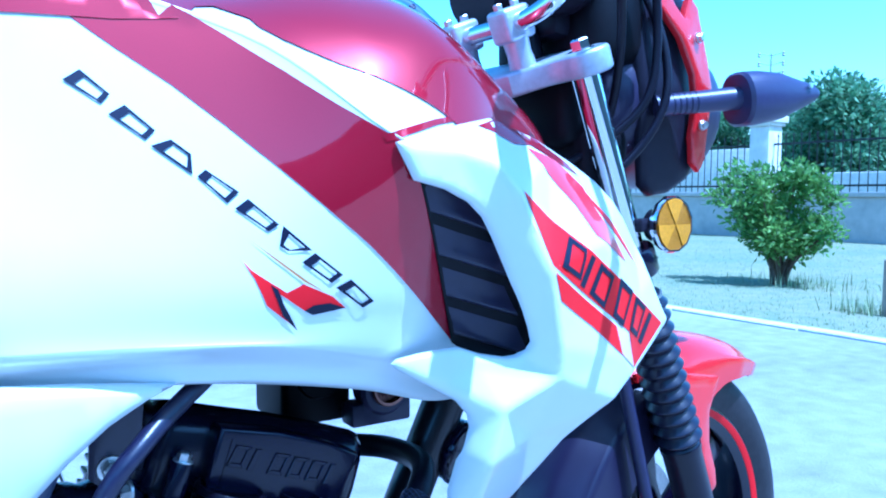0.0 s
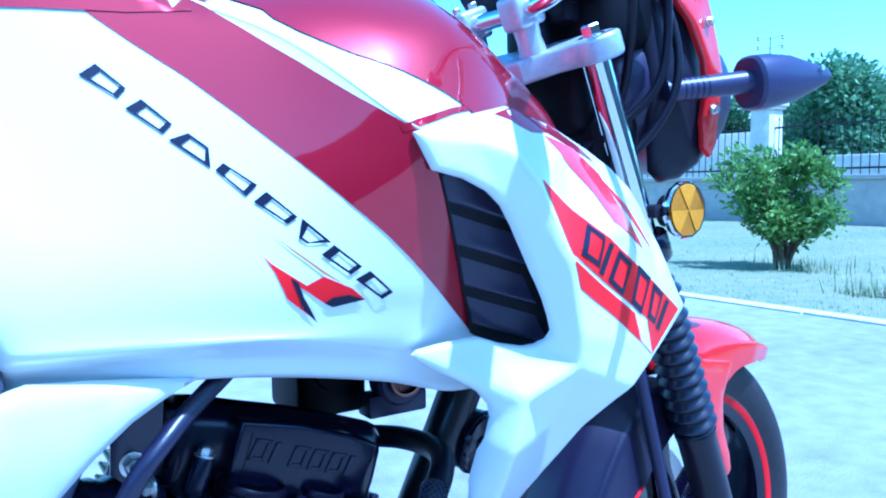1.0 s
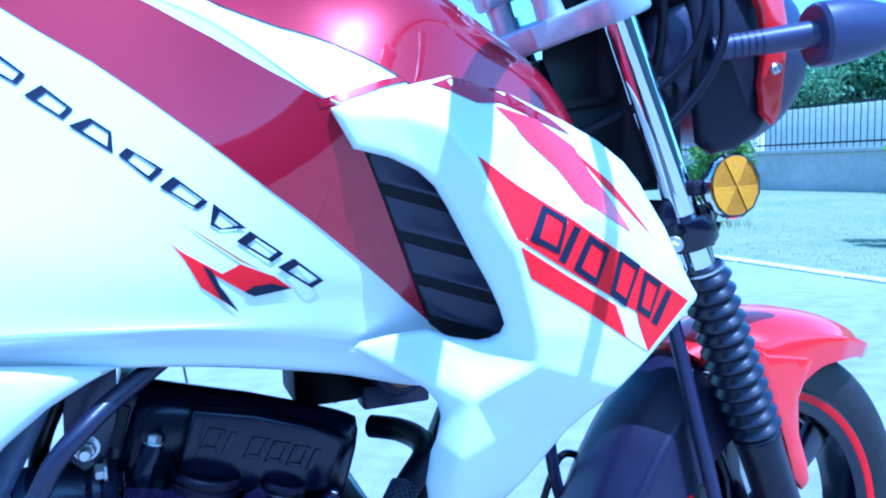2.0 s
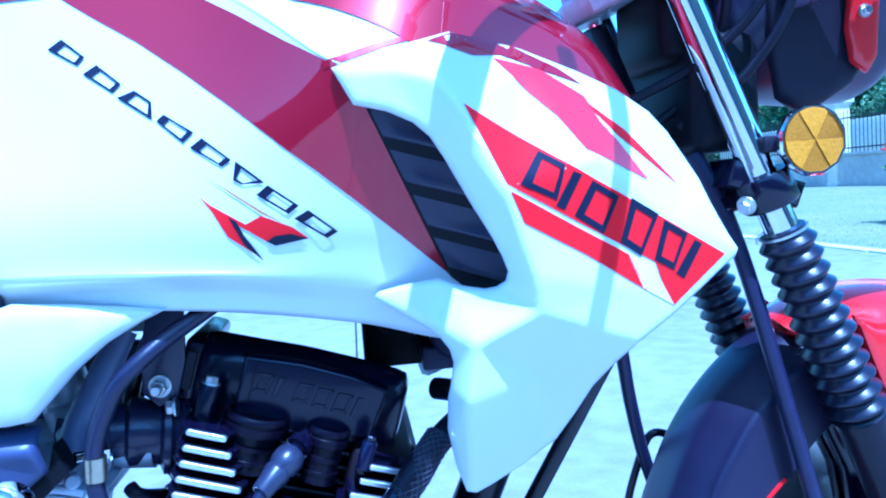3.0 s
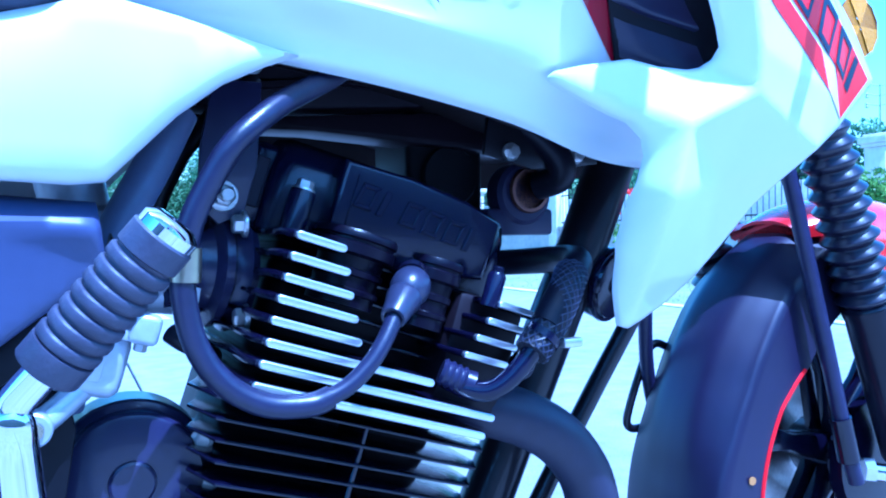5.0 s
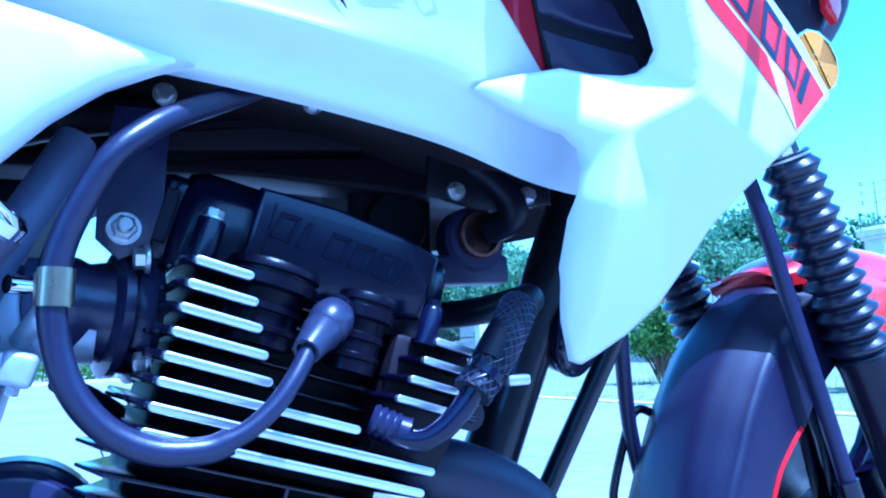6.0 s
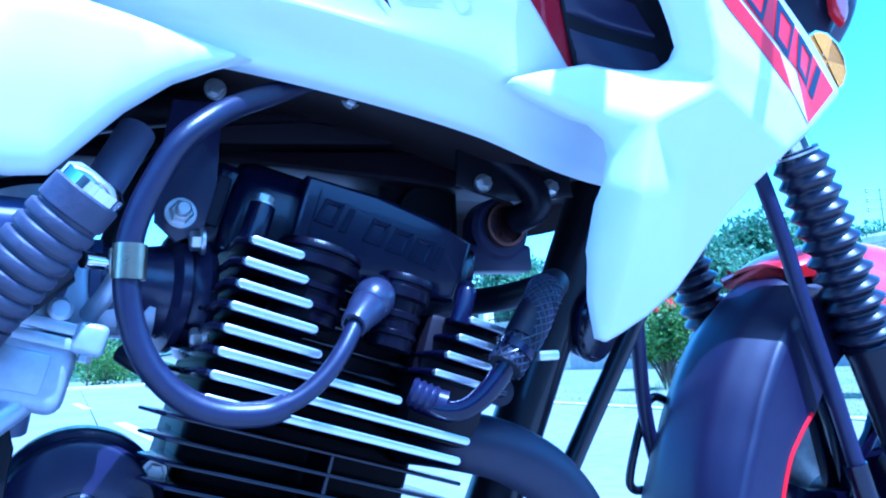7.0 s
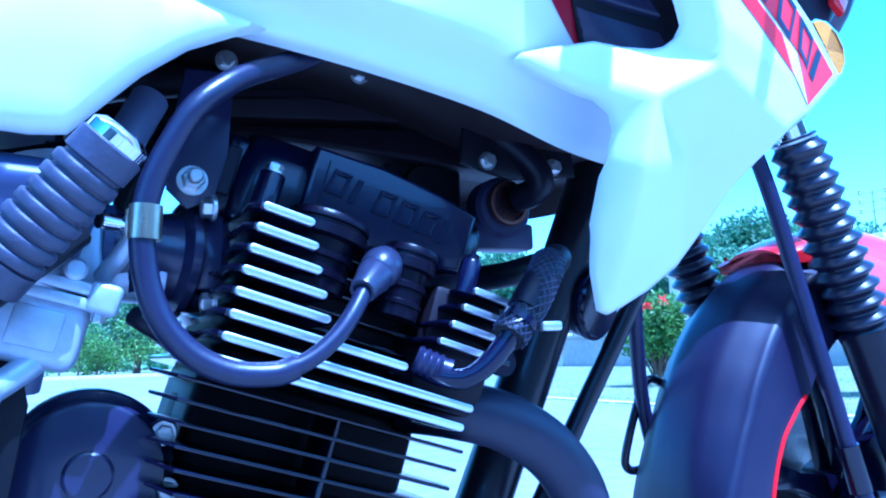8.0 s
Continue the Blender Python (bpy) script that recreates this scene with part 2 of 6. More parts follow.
def block(low, high, bevel=0.002, segments=2):
    """A box between two corners with rounded edges."""
    b = bmesh.new()
    bmesh.ops.create_cube(b, size=1)
    for v in b.verts:
        v.co = Vector([(l + h) / 2 + c * (h - l) for l, h, c in zip(low, high, v.co)])
    if bevel:
        bmesh.ops.bevel(b, geom=list(b.edges), offset=bevel, segments=segments, affect="EDGES", profile=0.5)
    shape = [tuple(v.co) for v in b.verts], [tuple(v.index for v in f.verts) for f in b.faces]
    b.free()
    return shape


def plate(outline, y0, y1, bevel=0.0015, segments=2):
    """A flat piece with an outline of (x, z) and the thickness from y0 to y1, its edges rounded."""
    b = bmesh.new()
    ring = [b.verts.new((x, y0, z)) for x, z in outline]
    face = b.faces.new(ring)
    up = bmesh.ops.extrude_face_region(b, geom=[face])
    bmesh.ops.translate(b, verts=[g for g in up["geom"] if isinstance(g, bmesh.types.BMVert)], vec=(0, y1 - y0, 0))
    bmesh.ops.recalc_face_normals(b, faces=list(b.faces))
    if bevel:
        bmesh.ops.bevel(b, geom=[e for e in b.edges if abs(e.verts[0].co.y - e.verts[1].co.y) < 1e-6], offset=bevel, segments=segments, affect="EDGES", profile=0.5)
    b.verts.index_update()
    shape = [tuple(v.co) for v in b.verts], [tuple(v.index for v in f.verts) for f in b.faces]
    b.free()
    return shape


def inside(points, outline):
    """Which of the points lie in a closed outline."""
    p, o = np.array(points), np.array(outline)
    x, y = p[:, 0][:, None], p[:, 1][:, None]
    a, b = o, np.roll(o, -1, axis=0)
    cross = (a[:, 1] > y) != (b[:, 1] > y)
    with np.errstate(divide="ignore", invalid="ignore"):
        at = (b[:, 0] - a[:, 0]) * (y - a[:, 1]) / (b[:, 1] - a[:, 1]) + a[:, 0]
    return (cross & (x < at)).sum(1) % 2 == 1


def edge_distance(points, outline):
    p, a = np.array(points)[:, None], np.array(outline)[None]
    b = np.roll(a, -1, axis=1)
    d = b - a
    u = np.clip(((p - a) * d).sum(2) / np.maximum((d * d).sum(2), 1e-12), 0, 1)
    return np.sqrt((((a + u[..., None] * d) - p) ** 2).sum(2)).min(1)


def dense(outline, step):
    """The closed outline with points at most a step apart."""
    out = []
    for a, b in zip(outline, outline[1:] + outline[:1]):
        n = max(1, int(math.ceil(math.dist(a, b) / step)))
        out += [(a[0] + (b[0] - a[0]) * k / n, a[1] + (b[1] - a[1]) * k / n) for k in range(n)]
    return out


def fill(outline, step, rims=()):
    """A triangulated area: points (2D) and faces; rims: distances from the edge at which rows of points run."""
    ring = dense(outline, step)
    o = np.array(ring)
    area = (o[:, 0] * np.roll(o[:, 1], -1) - np.roll(o[:, 0], -1) * o[:, 1]).sum()
    if area < 0:
        ring = ring[::-1]
        o = o[::-1]
    way = np.roll(o, -1, axis=0) - np.roll(o, 1, axis=0)
    way /= np.maximum(np.linalg.norm(way, axis=1), 1e-9)[:, None]
    inward = np.c_[-way[:, 1], way[:, 0]]
    extra = []
    for r in rims:
        q = o + inward * r
        extra += [tuple(c) for c in q[inside(q, o) & (edge_distance(q, o) > r * 0.85)]]
    low, high = o.min(0), o.max(0)
    g = np.array([(x + (step / 2 if j % 2 else 0), y) for j, y in enumerate(np.arange(low[1], high[1], step * 0.87)) for x in np.arange(low[0], high[0], step)])
    far = max(rims) + step * 0.35 if rims else step * 0.4
    g = g[inside(g, o)] if len(g) else g
    g = g[edge_distance(g, o) > far] if len(g) else g
    every = [Vector(c) for c in ring] + [Vector(c) for c in extra] + [Vector(c) for c in g]
    n = len(ring)
    from mathutils.geometry import delaunay_2d_cdt
    v, _, f, *_ = delaunay_2d_cdt(every, [(k, (k + 1) % n) for k in range(n)], [], 1, 1e-6)
    return np.array([tuple(c) for c in v]), [tuple(t) for t in f], n


class Relief:
    """Depth over a side view: linear between known points, with softened creases."""

    def __init__(self, known, soft, creases=()):
        from mathutils.geometry import delaunay_2d_cdt
        names = list(known) if isinstance(known, dict) else list(range(len(known)))
        k = np.array([known[n] for n in names], float)
        c, s = k[:, :2].mean(0), 3 * (k[:, :2].max(0) - k[:, :2].min(0))
        ends = []
        for a in range(12):
            q = c + s * (math.cos(a * math.pi / 6), math.sin(a * math.pi / 6))
            ends.append((*q, k[np.argmin(((k[:, :2] - q) ** 2).sum(1)), 2]))
        self.p = np.vstack([k, ends])
        v, _, f, *_ = delaunay_2d_cdt([Vector(q[:2]) for q in self.p], [(names.index(a), names.index(b)) for a, b in creases], [], 0, 1e-6)
        self.v = np.array([tuple(q) for q in v])
        self.d = np.array([self.p[np.argmin(((self.p[:, :2] - q) ** 2).sum(1)), 2] for q in self.v])
        self.f, self.soft = [tuple(t) for t in f], soft

    def raw(self, pts):
        out, best = np.zeros(len(pts)), np.full(len(pts), -9.0)
        for t in self.f:
            a, b, c = self.v[list(t)]
            m = np.array([b - a, c - a]).T
            det = np.linalg.det(m)
            if abs(det) < 1e-12:
                continue
            uv = (pts - a) @ np.linalg.inv(m).T
            low = np.minimum(np.minimum(uv[:, 0], uv[:, 1]), 1 - uv.sum(1))
            take = low > best
            out[take] = (self.d[t[0]] + uv[:, 0] * (self.d[t[1]] - self.d[t[0]]) + uv[:, 1] * (self.d[t[2]] - self.d[t[0]]))[take]
            best[take] = low[take]
        return out

    def __call__(self, pts):
        pts = np.array(pts, float)
        total = 2 * self.raw(pts)
        for r, w in ((self.soft * 0.5, 1.0), (self.soft, 0.6)):
            for a in range(8):
                total = total + w * self.raw(pts + r * np.array((math.cos(a * math.pi / 4), math.sin(a * math.pi / 4))))
        return total / (2 + 8 * 1.6)


def shell(outline, relief, side=-1, thick=0.004, step=0.009, round_edge=0.004):
    """A moulded panel seen from the side: outline of (x, z), depth by relief, on the near (-1) or far (1) side."""
    p, f, n = fill(outline, step, (round_edge * 0.25, round_edge * 0.95))
    d = edge_distance(p, np.array(dense(outline, step)))
    w = relief(p)
    e = np.clip(1 - d / round_edge, 0, 1)
    w = w - round_edge * (1 - np.sqrt(1 - e * e))
    verts = [(x, side * k, z) for (x, z), k in zip(p, w)]
    m = len(verts)
    verts += [(x, side * (k - thick), z) for (x, z), k in zip(p, w)]
    faces = [t[::-1] if side > 0 else t for t in f] + [tuple(i + m for i in (t if side > 0 else t[::-1])) for t in f]
    count = {}
    for t in f:
        for a, b in zip(t, t[1:] + t[:1]):
            count[(a, b)] = count.get((a, b), 0) + 1
    for (a, b) in count:
        if (b, a) not in count:
            faces.append((a, a + m, b + m, b) if side < 0 else (b, b + m, a + m, a))
    return verts, faces


def surface_of(ob):
    from mathutils.bvhtree import BVHTree
    return BVHTree.FromPolygons([v.co.copy() for v in ob.data.vertices], [tuple(p.vertices) for p in ob.data.polygons])


def decal(outline, surface, lift=0.0007, step=0.008, lean=0.0, side=-1):
    """A thin film laid on a surface: outline of (x, b) in a view from the side; lean: degrees by which that view looks down, b running up in it."""
    p, f, n = fill(outline, step)
    way = Vector((0, -side * math.cos(radians(lean)), -math.sin(radians(lean))))
    up = Vector((0, -side * math.sin(radians(lean)), math.cos(radians(lean))))
    verts = []
    for a, b in p:
        flat = Vector((a, 0, 0)) + up * b
        place, normal, _, _ = surface.ray_cast(flat - way, way)
        if place is None:
            place, normal, _, _ = surface.find_nearest(flat - way * 0.25)
        if normal.dot(way) > 0:
            normal = -normal
        verts.append(tuple(place + normal * lift))
    return verts, [tuple(t) if side < 0 else tuple(t)[::-1] for t in f]


def bolt(origin, axis, size=0.006, mat=None, parent=None, washer=True, name="bolt"):
    """A hexagon bolt head, with a washer under it."""
    head = lathe([(0, size), (size * 0.95, size), (size * 1.1, size * 0.86), (size * 1.1, 0)], origin, axis, 6)
    top = lathe([(size * 1.0, size * 0.8), (size * 1.15, size * 0.7), (size * 1.15, 0)], origin, axis, 16)
    shapes = [head, top]
    if washer:
        shapes.append(lathe([(-0.002, size * 1.36), (0, size * 1.36), (0.0008, size * 1.3), (0.0008, 0)], origin, axis, 20))
    return part(name, joined(*shapes), mat or STEEL, parent, angle=25)


# ---- ground, road and turf ----
ROAD_EDGE, WALL_X = 4.82, 14.5


def sheet_of(x0, x1, y0, y1, z, n=1):
    return [(x0, y0, z), (x1, y0, z), (x1, y1, z), (x0, y1, z)], [(0, 1, 2, 3)]


ground = tagged(part("ground", sheet_of(-900, 900, -900, 900, -0.06), TURF), "wide dry green ground reaching the horizon", "ground", kind="structure")
road = tagged(new("road"), "pale concrete yard of large cast slabs", "road", kind="structure")
SLABS_X, SLABS_Y = [-16.34, -12.14, -7.94, -3.74, 0.46, ROAD_EDGE - 0.14], [-15.0, -10.0, -5.0, 0.0, 5.0, 10.0, 15.0, 20.0, 25.0, 30.0, 33.0]
for x0, x1 in zip(SLABS_X, SLABS_X[1:]):
    for y0, y1 in zip(SLABS_Y, SLABS_Y[1:]):
        part("slab", block((x0 + 0.004, y0 + 0.004, -0.05), (x1 - 0.004, y1 - 0.004, 0.0), 0.004, 1), CONCRETE, road)
turf = tagged(part("turf", block((ROAD_EDGE, -30, -0.05), (60, 90, 0.0), 0.01, 1), TURF), "dry patchy lawn beyond the yard's edge", "lawn", kind="structure")
kerb = tagged(new("kerb"), "pale flush concrete edging along the yard", "kerb", kind="structure")
for k in range(48):
    part("kerb_stone", block((ROAD_EDGE - 0.132, -15.0 + k * 1.0 + 0.004, -0.05), (ROAD_EDGE - 0.004, -14.004 + k * 1.0, 0.014), 0.006, 1), KERB, kerb)
far_kerb = tagged(new("kerb"), "grey concrete kerb in front of a clipped hedge", "kerb", kind="structure")
for k in range(20):
    part("kerb_stone", block((-15.3 + k * 1.0 + 0.004, 33.02, -0.05), (-14.3 + k * 1.0 - 0.004, 33.2, 0.13), 0.012, 1), KERB, far_kerb)
for y0, y1 in ((5.3, 8.3), (12.6, 15.8)):
    dash = part("road_marking", block((-0.065, y0 - 6.0, 0.0005), (0.065, y1 - 6.0, 0.004), 0.001, 1), ROAD_PAINT)
    dash.matrix_basis = pose(0.80, 6.0, 0, 0, 0, 3.2)
    tagged(dash, "worn white painted bay line on concrete", "road marking", "bay lines")


def blades(spots, high, wide, rng):
    verts, faces = [], []
    for x, y in spots:
        a, h, lean = rng.uniform(0, 6.28), high * rng.uniform(0.4, 1.2), rng.uniform(-0.5, 0.5) * high
        c, s, k = math.cos(a) * wide, math.sin(a) * wide, len(verts)
        verts += [(x - c, y - s, -0.01), (x + c, y + s, -0.01), (x - s / wide * lean, y + c / wide * lean, h)]
        faces.append((k, k + 1, k + 2))
    return verts, faces


rng = random.Random(5)
spots = [(ROAD_EDGE + 0.1 + rng.random() ** 1.4 * 9.4, rng.uniform(-1, 24)) for _ in range(42000)]
tagged(part("grass", blades(spots, 0.022, 0.004, rng), GRASS), "short sparse dry grass on the lawn", "grass", kind="stuff")
spots = [(5.78 + rng.gauss(0, 0.09), 2.17 + rng.gauss(0, 0.12)) for _ in range(120)] + [(6.95 + rng.gauss(0, 0.22), 3.4 + rng.gauss(0, 0.3)) for _ in range(160)] + [(6.9 + rng.gauss(0, 0.2), 6.7 + rng.gauss(0, 0.25)) for _ in range(120)]
tagged(part("grass_tuft", blades(spots, 0.15, 0.005, rng), GRASS), "taller grass tufts round a sign and bushes", "grass", kind="stuff")

# ---- boundary wall, pillars and iron fence ----
PILLAR_Y = [-2.0, 3.54, 9.09, 14.64, 20.19, 25.74, 31.29]
wall = tagged(new("boundary_wall"), "grey rendered low boundary wall with a coping", "wall", kind="structure")
for a, b in zip(PILLAR_Y, PILLAR_Y[1:]):
    part("wall_panel", block((WALL_X + 0.08, a + 0.226, -0.05), (WALL_X + 0.32, b - 0.226, 0.86), 0.008, 1), RENDER_WALL, wall)
    part("coping", block((WALL_X + 0.02, a + 0.227, 0.86), (WALL_X + 0.38, b - 0.227, 0.955), 0.012, 2), RENDER_WALL, wall)


def pillar(y):
    p = tagged(new("pillar"), "pale rendered square fence pillar with a stepped cap", "pillar", "fence pillars")
    p.location = (WALL_X + 0.225, y, 0)
    part("shaft", block((-0.225, -0.225, -0.05), (0.225, 0.225, 2.32), 0.012, 2), PALE_WALL, p)
    part("plinth", block((-0.25, -0.25, -0.05), (0.25, 0.25, 0.12), 0.01, 1), PALE_WALL, p)
    part("cap", joined(block((-0.27, -0.27, 2.32), (0.27, 0.27, 2.39), 0.01, 2), block((-0.315, -0.315, 2.39), (0.315, 0.315, 2.53), 0.014, 2), block((-0.25, -0.25, 2.53), (0.25, 0.25, 2.58), 0.02, 2)), PALE_WALL, p)
    return p


pillar_first = pillar(PILLAR_Y[0])
for y in PILLAR_Y[1:]:
    copy_thing(pillar_first, pose(WALL_X + 0.225, y, 0))


def fence_panel(length):
    f = tagged(new("fence_panel"), "black iron fence panel with pointed upright bars", "fence", "fence panels")
    for z in (1.06, 1.92):
        part("rail", block((-0.012, 0, z), (0.012, length, z + 0.04), 0.003, 1), IRON, f)
    n = int(length / 0.165)
    first = part("bar", joined(tube([(0, 0, 0.95), (0, 0, 2.08)], 0.011, 6, 1, False), lathe([(0, 0.011), (0.02, 0.02), (0.09, 0.001)], (0, 0, 2.08), (0, 0, 1), 6)), IRON, f)
    first.location = (0, length * 0.5 / n, 0)
    for k in range(1, n):
        bar = new("bar", first.data)
        bar.parent, bar.location = f, (0, length * (k + 0.5) / n, 0)
    return f


panel = None
for a, b in zip(PILLAR_Y[:-1], PILLAR_Y[1:]):
    if panel is None:
        panel = fence_panel(5.1)
        panel.location = (WALL_X + 0.2, a + 0.225, 0)
    else:
        copy_thing(panel, pose(WALL_X + 0.2, a + 0.225, 0))
for y0, y1, h in ((-6, 13.6, 1.55), (13.6, 40, 2.35)):
    tagged(part("embankment_wall", block((21.0, y0, -0.05), (21.4, y1, h), 0.03, 2), PALE_WALL), "long pale sunlit wall behind the fence", "wall", kind="structure")

# unseen wall added on the sun's side to dim reflections and low sky light
tagged(part("unseen_screen_wall", joined(block((-26, -10.6, -0.05), (26, -10.0, 4.3), 0.03, 2), block((-26.2, -10.8, 4.3), (26.2, -9.85, 4.6), 0.03, 2)), SCREEN_RENDER), "unseen long grey wall added to dim reflections and low sky light", "wall", kind="structure")

# ---- plants ----


def leaf_cloud(centres, count, size, rng, shell_bias=0.5, fold=0.3):
    """Many small folded leaves scattered through balls (centre, radius)."""
    verts, faces = [], []
    total = sum(r ** 2 for _, r in centres)
    for c, r in centres:
        for _ in range(int(count * r * r / total)):
            d = np.array([rng.gauss(0, 1) for _ in range(3)])
            d /= np.linalg.norm(d)
            q = np.array(c) + d * r * (rng.random() ** shell_bias)
            a = np.array([rng.gauss(0, 1), rng.gauss(0, 1), rng.gauss(0.35, 0.7)]) + d * 0.7
            a /= np.linalg.norm(a)
            b = np.cross(a, [rng.gauss(0, 1) for _ in range(3)])
            b /= np.linalg.norm(b)
            n = np.cross(a, b)
            l, w = size * rng.uniform(0.6, 1.3), size * rng.uniform(0.2, 0.32)
            k = len(verts)
            verts += [q, q + a * l * 0.45 + b * w + n * w * fold, q + a * l, q + a * l * 0.45 - b * w + n * w * fold]
            faces += [(k, k + 1, k + 2), (k, k + 2, k + 3)]
    return verts, faces


def bush(at, high, wide, seed, label, blooms=()):
    rng = random.Random(seed)
    b = tagged(new("bush"), label, "bush", "shrubs on the lawn")
    b.location = (*at, 0)
    stems, centres = [], []
    for k in range(22):
        a, r = rng.uniform(0, 6.28), wide * rng.uniform(0.35, 0.92)
        top = (math.cos(a) * r, math.sin(a) * r, high * rng.uniform(0.32, 0.9))
        stems.append(tube([(rng.gauss(0, 0.03), rng.gauss(0, 0.03), -0.02), (top[0] * 0.35, top[1] * 0.35, top[2] * 0.45), top], [0.022, 0.013, 0.005], 6, 4))
        centres.append((top, wide * rng.uniform(0.26, 0.42)))
        centres.append(((top[0] * 0.65, top[1] * 0.65, top[2] * 0.75), wide * rng.uniform(0.2, 0.34)))
    centres += [((rng.gauss(0, 0.28) * wide, rng.gauss(0, 0.28) * wide, high * rng.uniform(0.72, 0.9)), wide * rng.uniform(0.25, 0.36)) for _ in range(7)]
    part("trunk", joined(*stems), BARK, b)
    part("crown", leaf_cloud(centres, int(13000 * wide), 0.070, rng, 0.75), LEAF, b, angle=20)
    for q in blooms:
        part("bloom", leaf_cloud([(q, 0.045)], 26, 0.06, rng), BLOOM, b, "red hibiscus bloom", 20)
    return b


bush((6.93, 3.60), 1.16, 0.52, 11, "rounded green shrub with bare lower stems on the lawn")
bush((7.03, 7.05), 1.20, 0.43, 23, "rounded green shrub with red blooms on the lawn", [(-0.28, 0.05, 1.14), (-0.36, -0.28, 1.0), (-0.42, 0.2, 0.86), (-0.2, -0.40, 1.06)])


def hedge(x0, x1, y, high, seed):
    rng = random.Random(seed)
    h = tagged(new("hedge"), "dense clipped green hedge behind the far kerb", "hedge")
    h.location = ((x0 + x1) / 2, y, 0)
    half = (x1 - x0) / 2
    centres = [((rng.uniform(-half, half), rng.uniform(-0.3, 0.4), rng.uniform(0.3, high - 0.4)), rng.uniform(0.35, 0.6)) for _ in range(120)]
    part("stems", joined(*[tube([(k * 0.7 - half, 0, -0.02), (k * 0.7 - half + 0.1, 0.05, high * 0.7)], [0.04, 0.012], 5, 2) for k in range(int(half * 2 / 0.7))]), BARK, h)
    part("crown", leaf_cloud(centres, 15000, 0.16, rng, 0.4), LEAF, h, angle=20)


hedge(-14, 4.0, 34.4, 2.6, 31)


def tree(at, high, wide, seed, clumps=30, leaves=12000, size=0.24):
    rng = random.Random(seed)
    t = tagged(new("tree"), "broad dark green leafy tree behind the fence", "tree", "trees behind the fence")
    t.location = (*at, 0)
    limbs = [tube([(0, 0, -0.05), (rng.gauss(0, 0.1), rng.gauss(0, 0.1), high * 0.3), (rng.gauss(0, 0.2), rng.gauss(0, 0.2), high * 0.75)], [high * 0.035, high * 0.026, high * 0.008], 8, 5)]
    centres = []
    for _ in range(clumps):
        a, z = rng.uniform(0, 6.28), rng.uniform(0.22, 0.79)
        r = wide * rng.uniform(0.3, 1.0) * math.sqrt(max(0.05, 1 - ((z - 0.42) / 0.45) ** 2))
        c = (math.cos(a) * r, math.sin(a) * r, high * z)
        centres.append((c, wide * rng.uniform(0.22, 0.42)))
        if rng.random() < 0.5:
            limbs.append(tube([(0, 0, high * (z * 0.5)), (c[0] * 0.5, c[1] * 0.5, high * z * 0.8), c], [high * 0.014, high * 0.009, high * 0.003], 5, 3))
    part("trunk", joined(*limbs), BARK, t)
    part("crown", leaf_cloud(centres, leaves, size, rng, 0.45), TREE_LEAF, t, angle=20)
    return t


kinds = [tree((24.5, 12.6), 5.0, 2.4, 41), tree((26.5, 9.2), 4.3, 2.6, 42), tree((25.5, 24.5), 6.2, 3.2, 43), tree((27, 17.2), 4.9, 2.8, 44)]
rng = random.Random(77)
PLANTED = [(0, 24, 6.0, 0.85), (1, 26, 2.5, 0.95), (3, 27, 14.8, 0.92), (1, 25, 20.6, 1.25), (0, 26.5, 22.4, 1.25), (2, 29, 28.5, 1.05), (3, 27.5, 32.5, 1.4), (1, 25, 37.5, 1.5), (0, 26, 42, 1.5), (2, 24, 47, 1.0), (3, 22, 52, 1.2), (0, 30, -2.5, 1.0), (1, 28, -7, 1.1),
           (3, 14, 44, 1.3), (0, 9, 46, 1.3), (2, 4, 48, 1.0), (1, -2, 45, 1.4), (3, -8, 47, 1.2), (0, -14, 44, 1.3), (2, 18, 50, 1.05)]
for k, x, y, s in PLANTED:
    copy_thing(kinds[k], pose(x, y, 0, 0, 0, rng.uniform(0, 360)) @ Matrix.Diagonal((s, s, s, 1)))
rng = random.Random(9)
centres = []
for _ in range(520):
    a = rng.uniform(-0.35, 2.2)
    d = rng.uniform(75, 150)
    x, y = d * math.cos(a), d * math.sin(a)
    hill = 6.5 + 5.5 * math.sin(a * 2.3 + 0.7) + 2 * math.sin(a * 9)
    centres.append(((x, y, max(1.0, hill) * rng.uniform(0.15, 1.0) * d / 110), rng.uniform(2.2, 4.2)))
tagged(part("far_woods", leaf_cloud(centres, 42000, 1.6, rng, 0.45), TREE_LEAF, angle=20), "wooded green hills far behind the fence", "woods", kind="stuff")

# ---- pylon and sign ----


def pylon(at, high):
    p = tagged(new("power_pole"), "thin power pole with three cross arms on the hill", "power pole")
    p.location = at
    part("pole", tube([(0, 0, -0.2), (0, 0, high)], [0.6, 0.22], 8, 1, False), GALVANISED, p)
    a = Vector((-0.55, 0.83, 0))
    for k in range(3):
        z = high - 0.6 - k * 3.0
        part("cross_arm", tube([tuple(a * -3.6 + Vector((0, 0, z + 0.9))), (0, 0, z), tuple(a * 3.6 + Vector((0, 0, z + 0.9)))], 0.17, 6, 1, False), GALVANISED, p)
        for s in (-1, 1):
            part("insulator", lathe([(0, 0.3), (0.4, 0.55), (0.8, 0.3), (1.2, 0.5), (1.6, 0.2)], tuple(a * 3.6 * s + Vector((0, 0, z - 0.4))), (0, 0, 1), 8), GALVANISED, p)


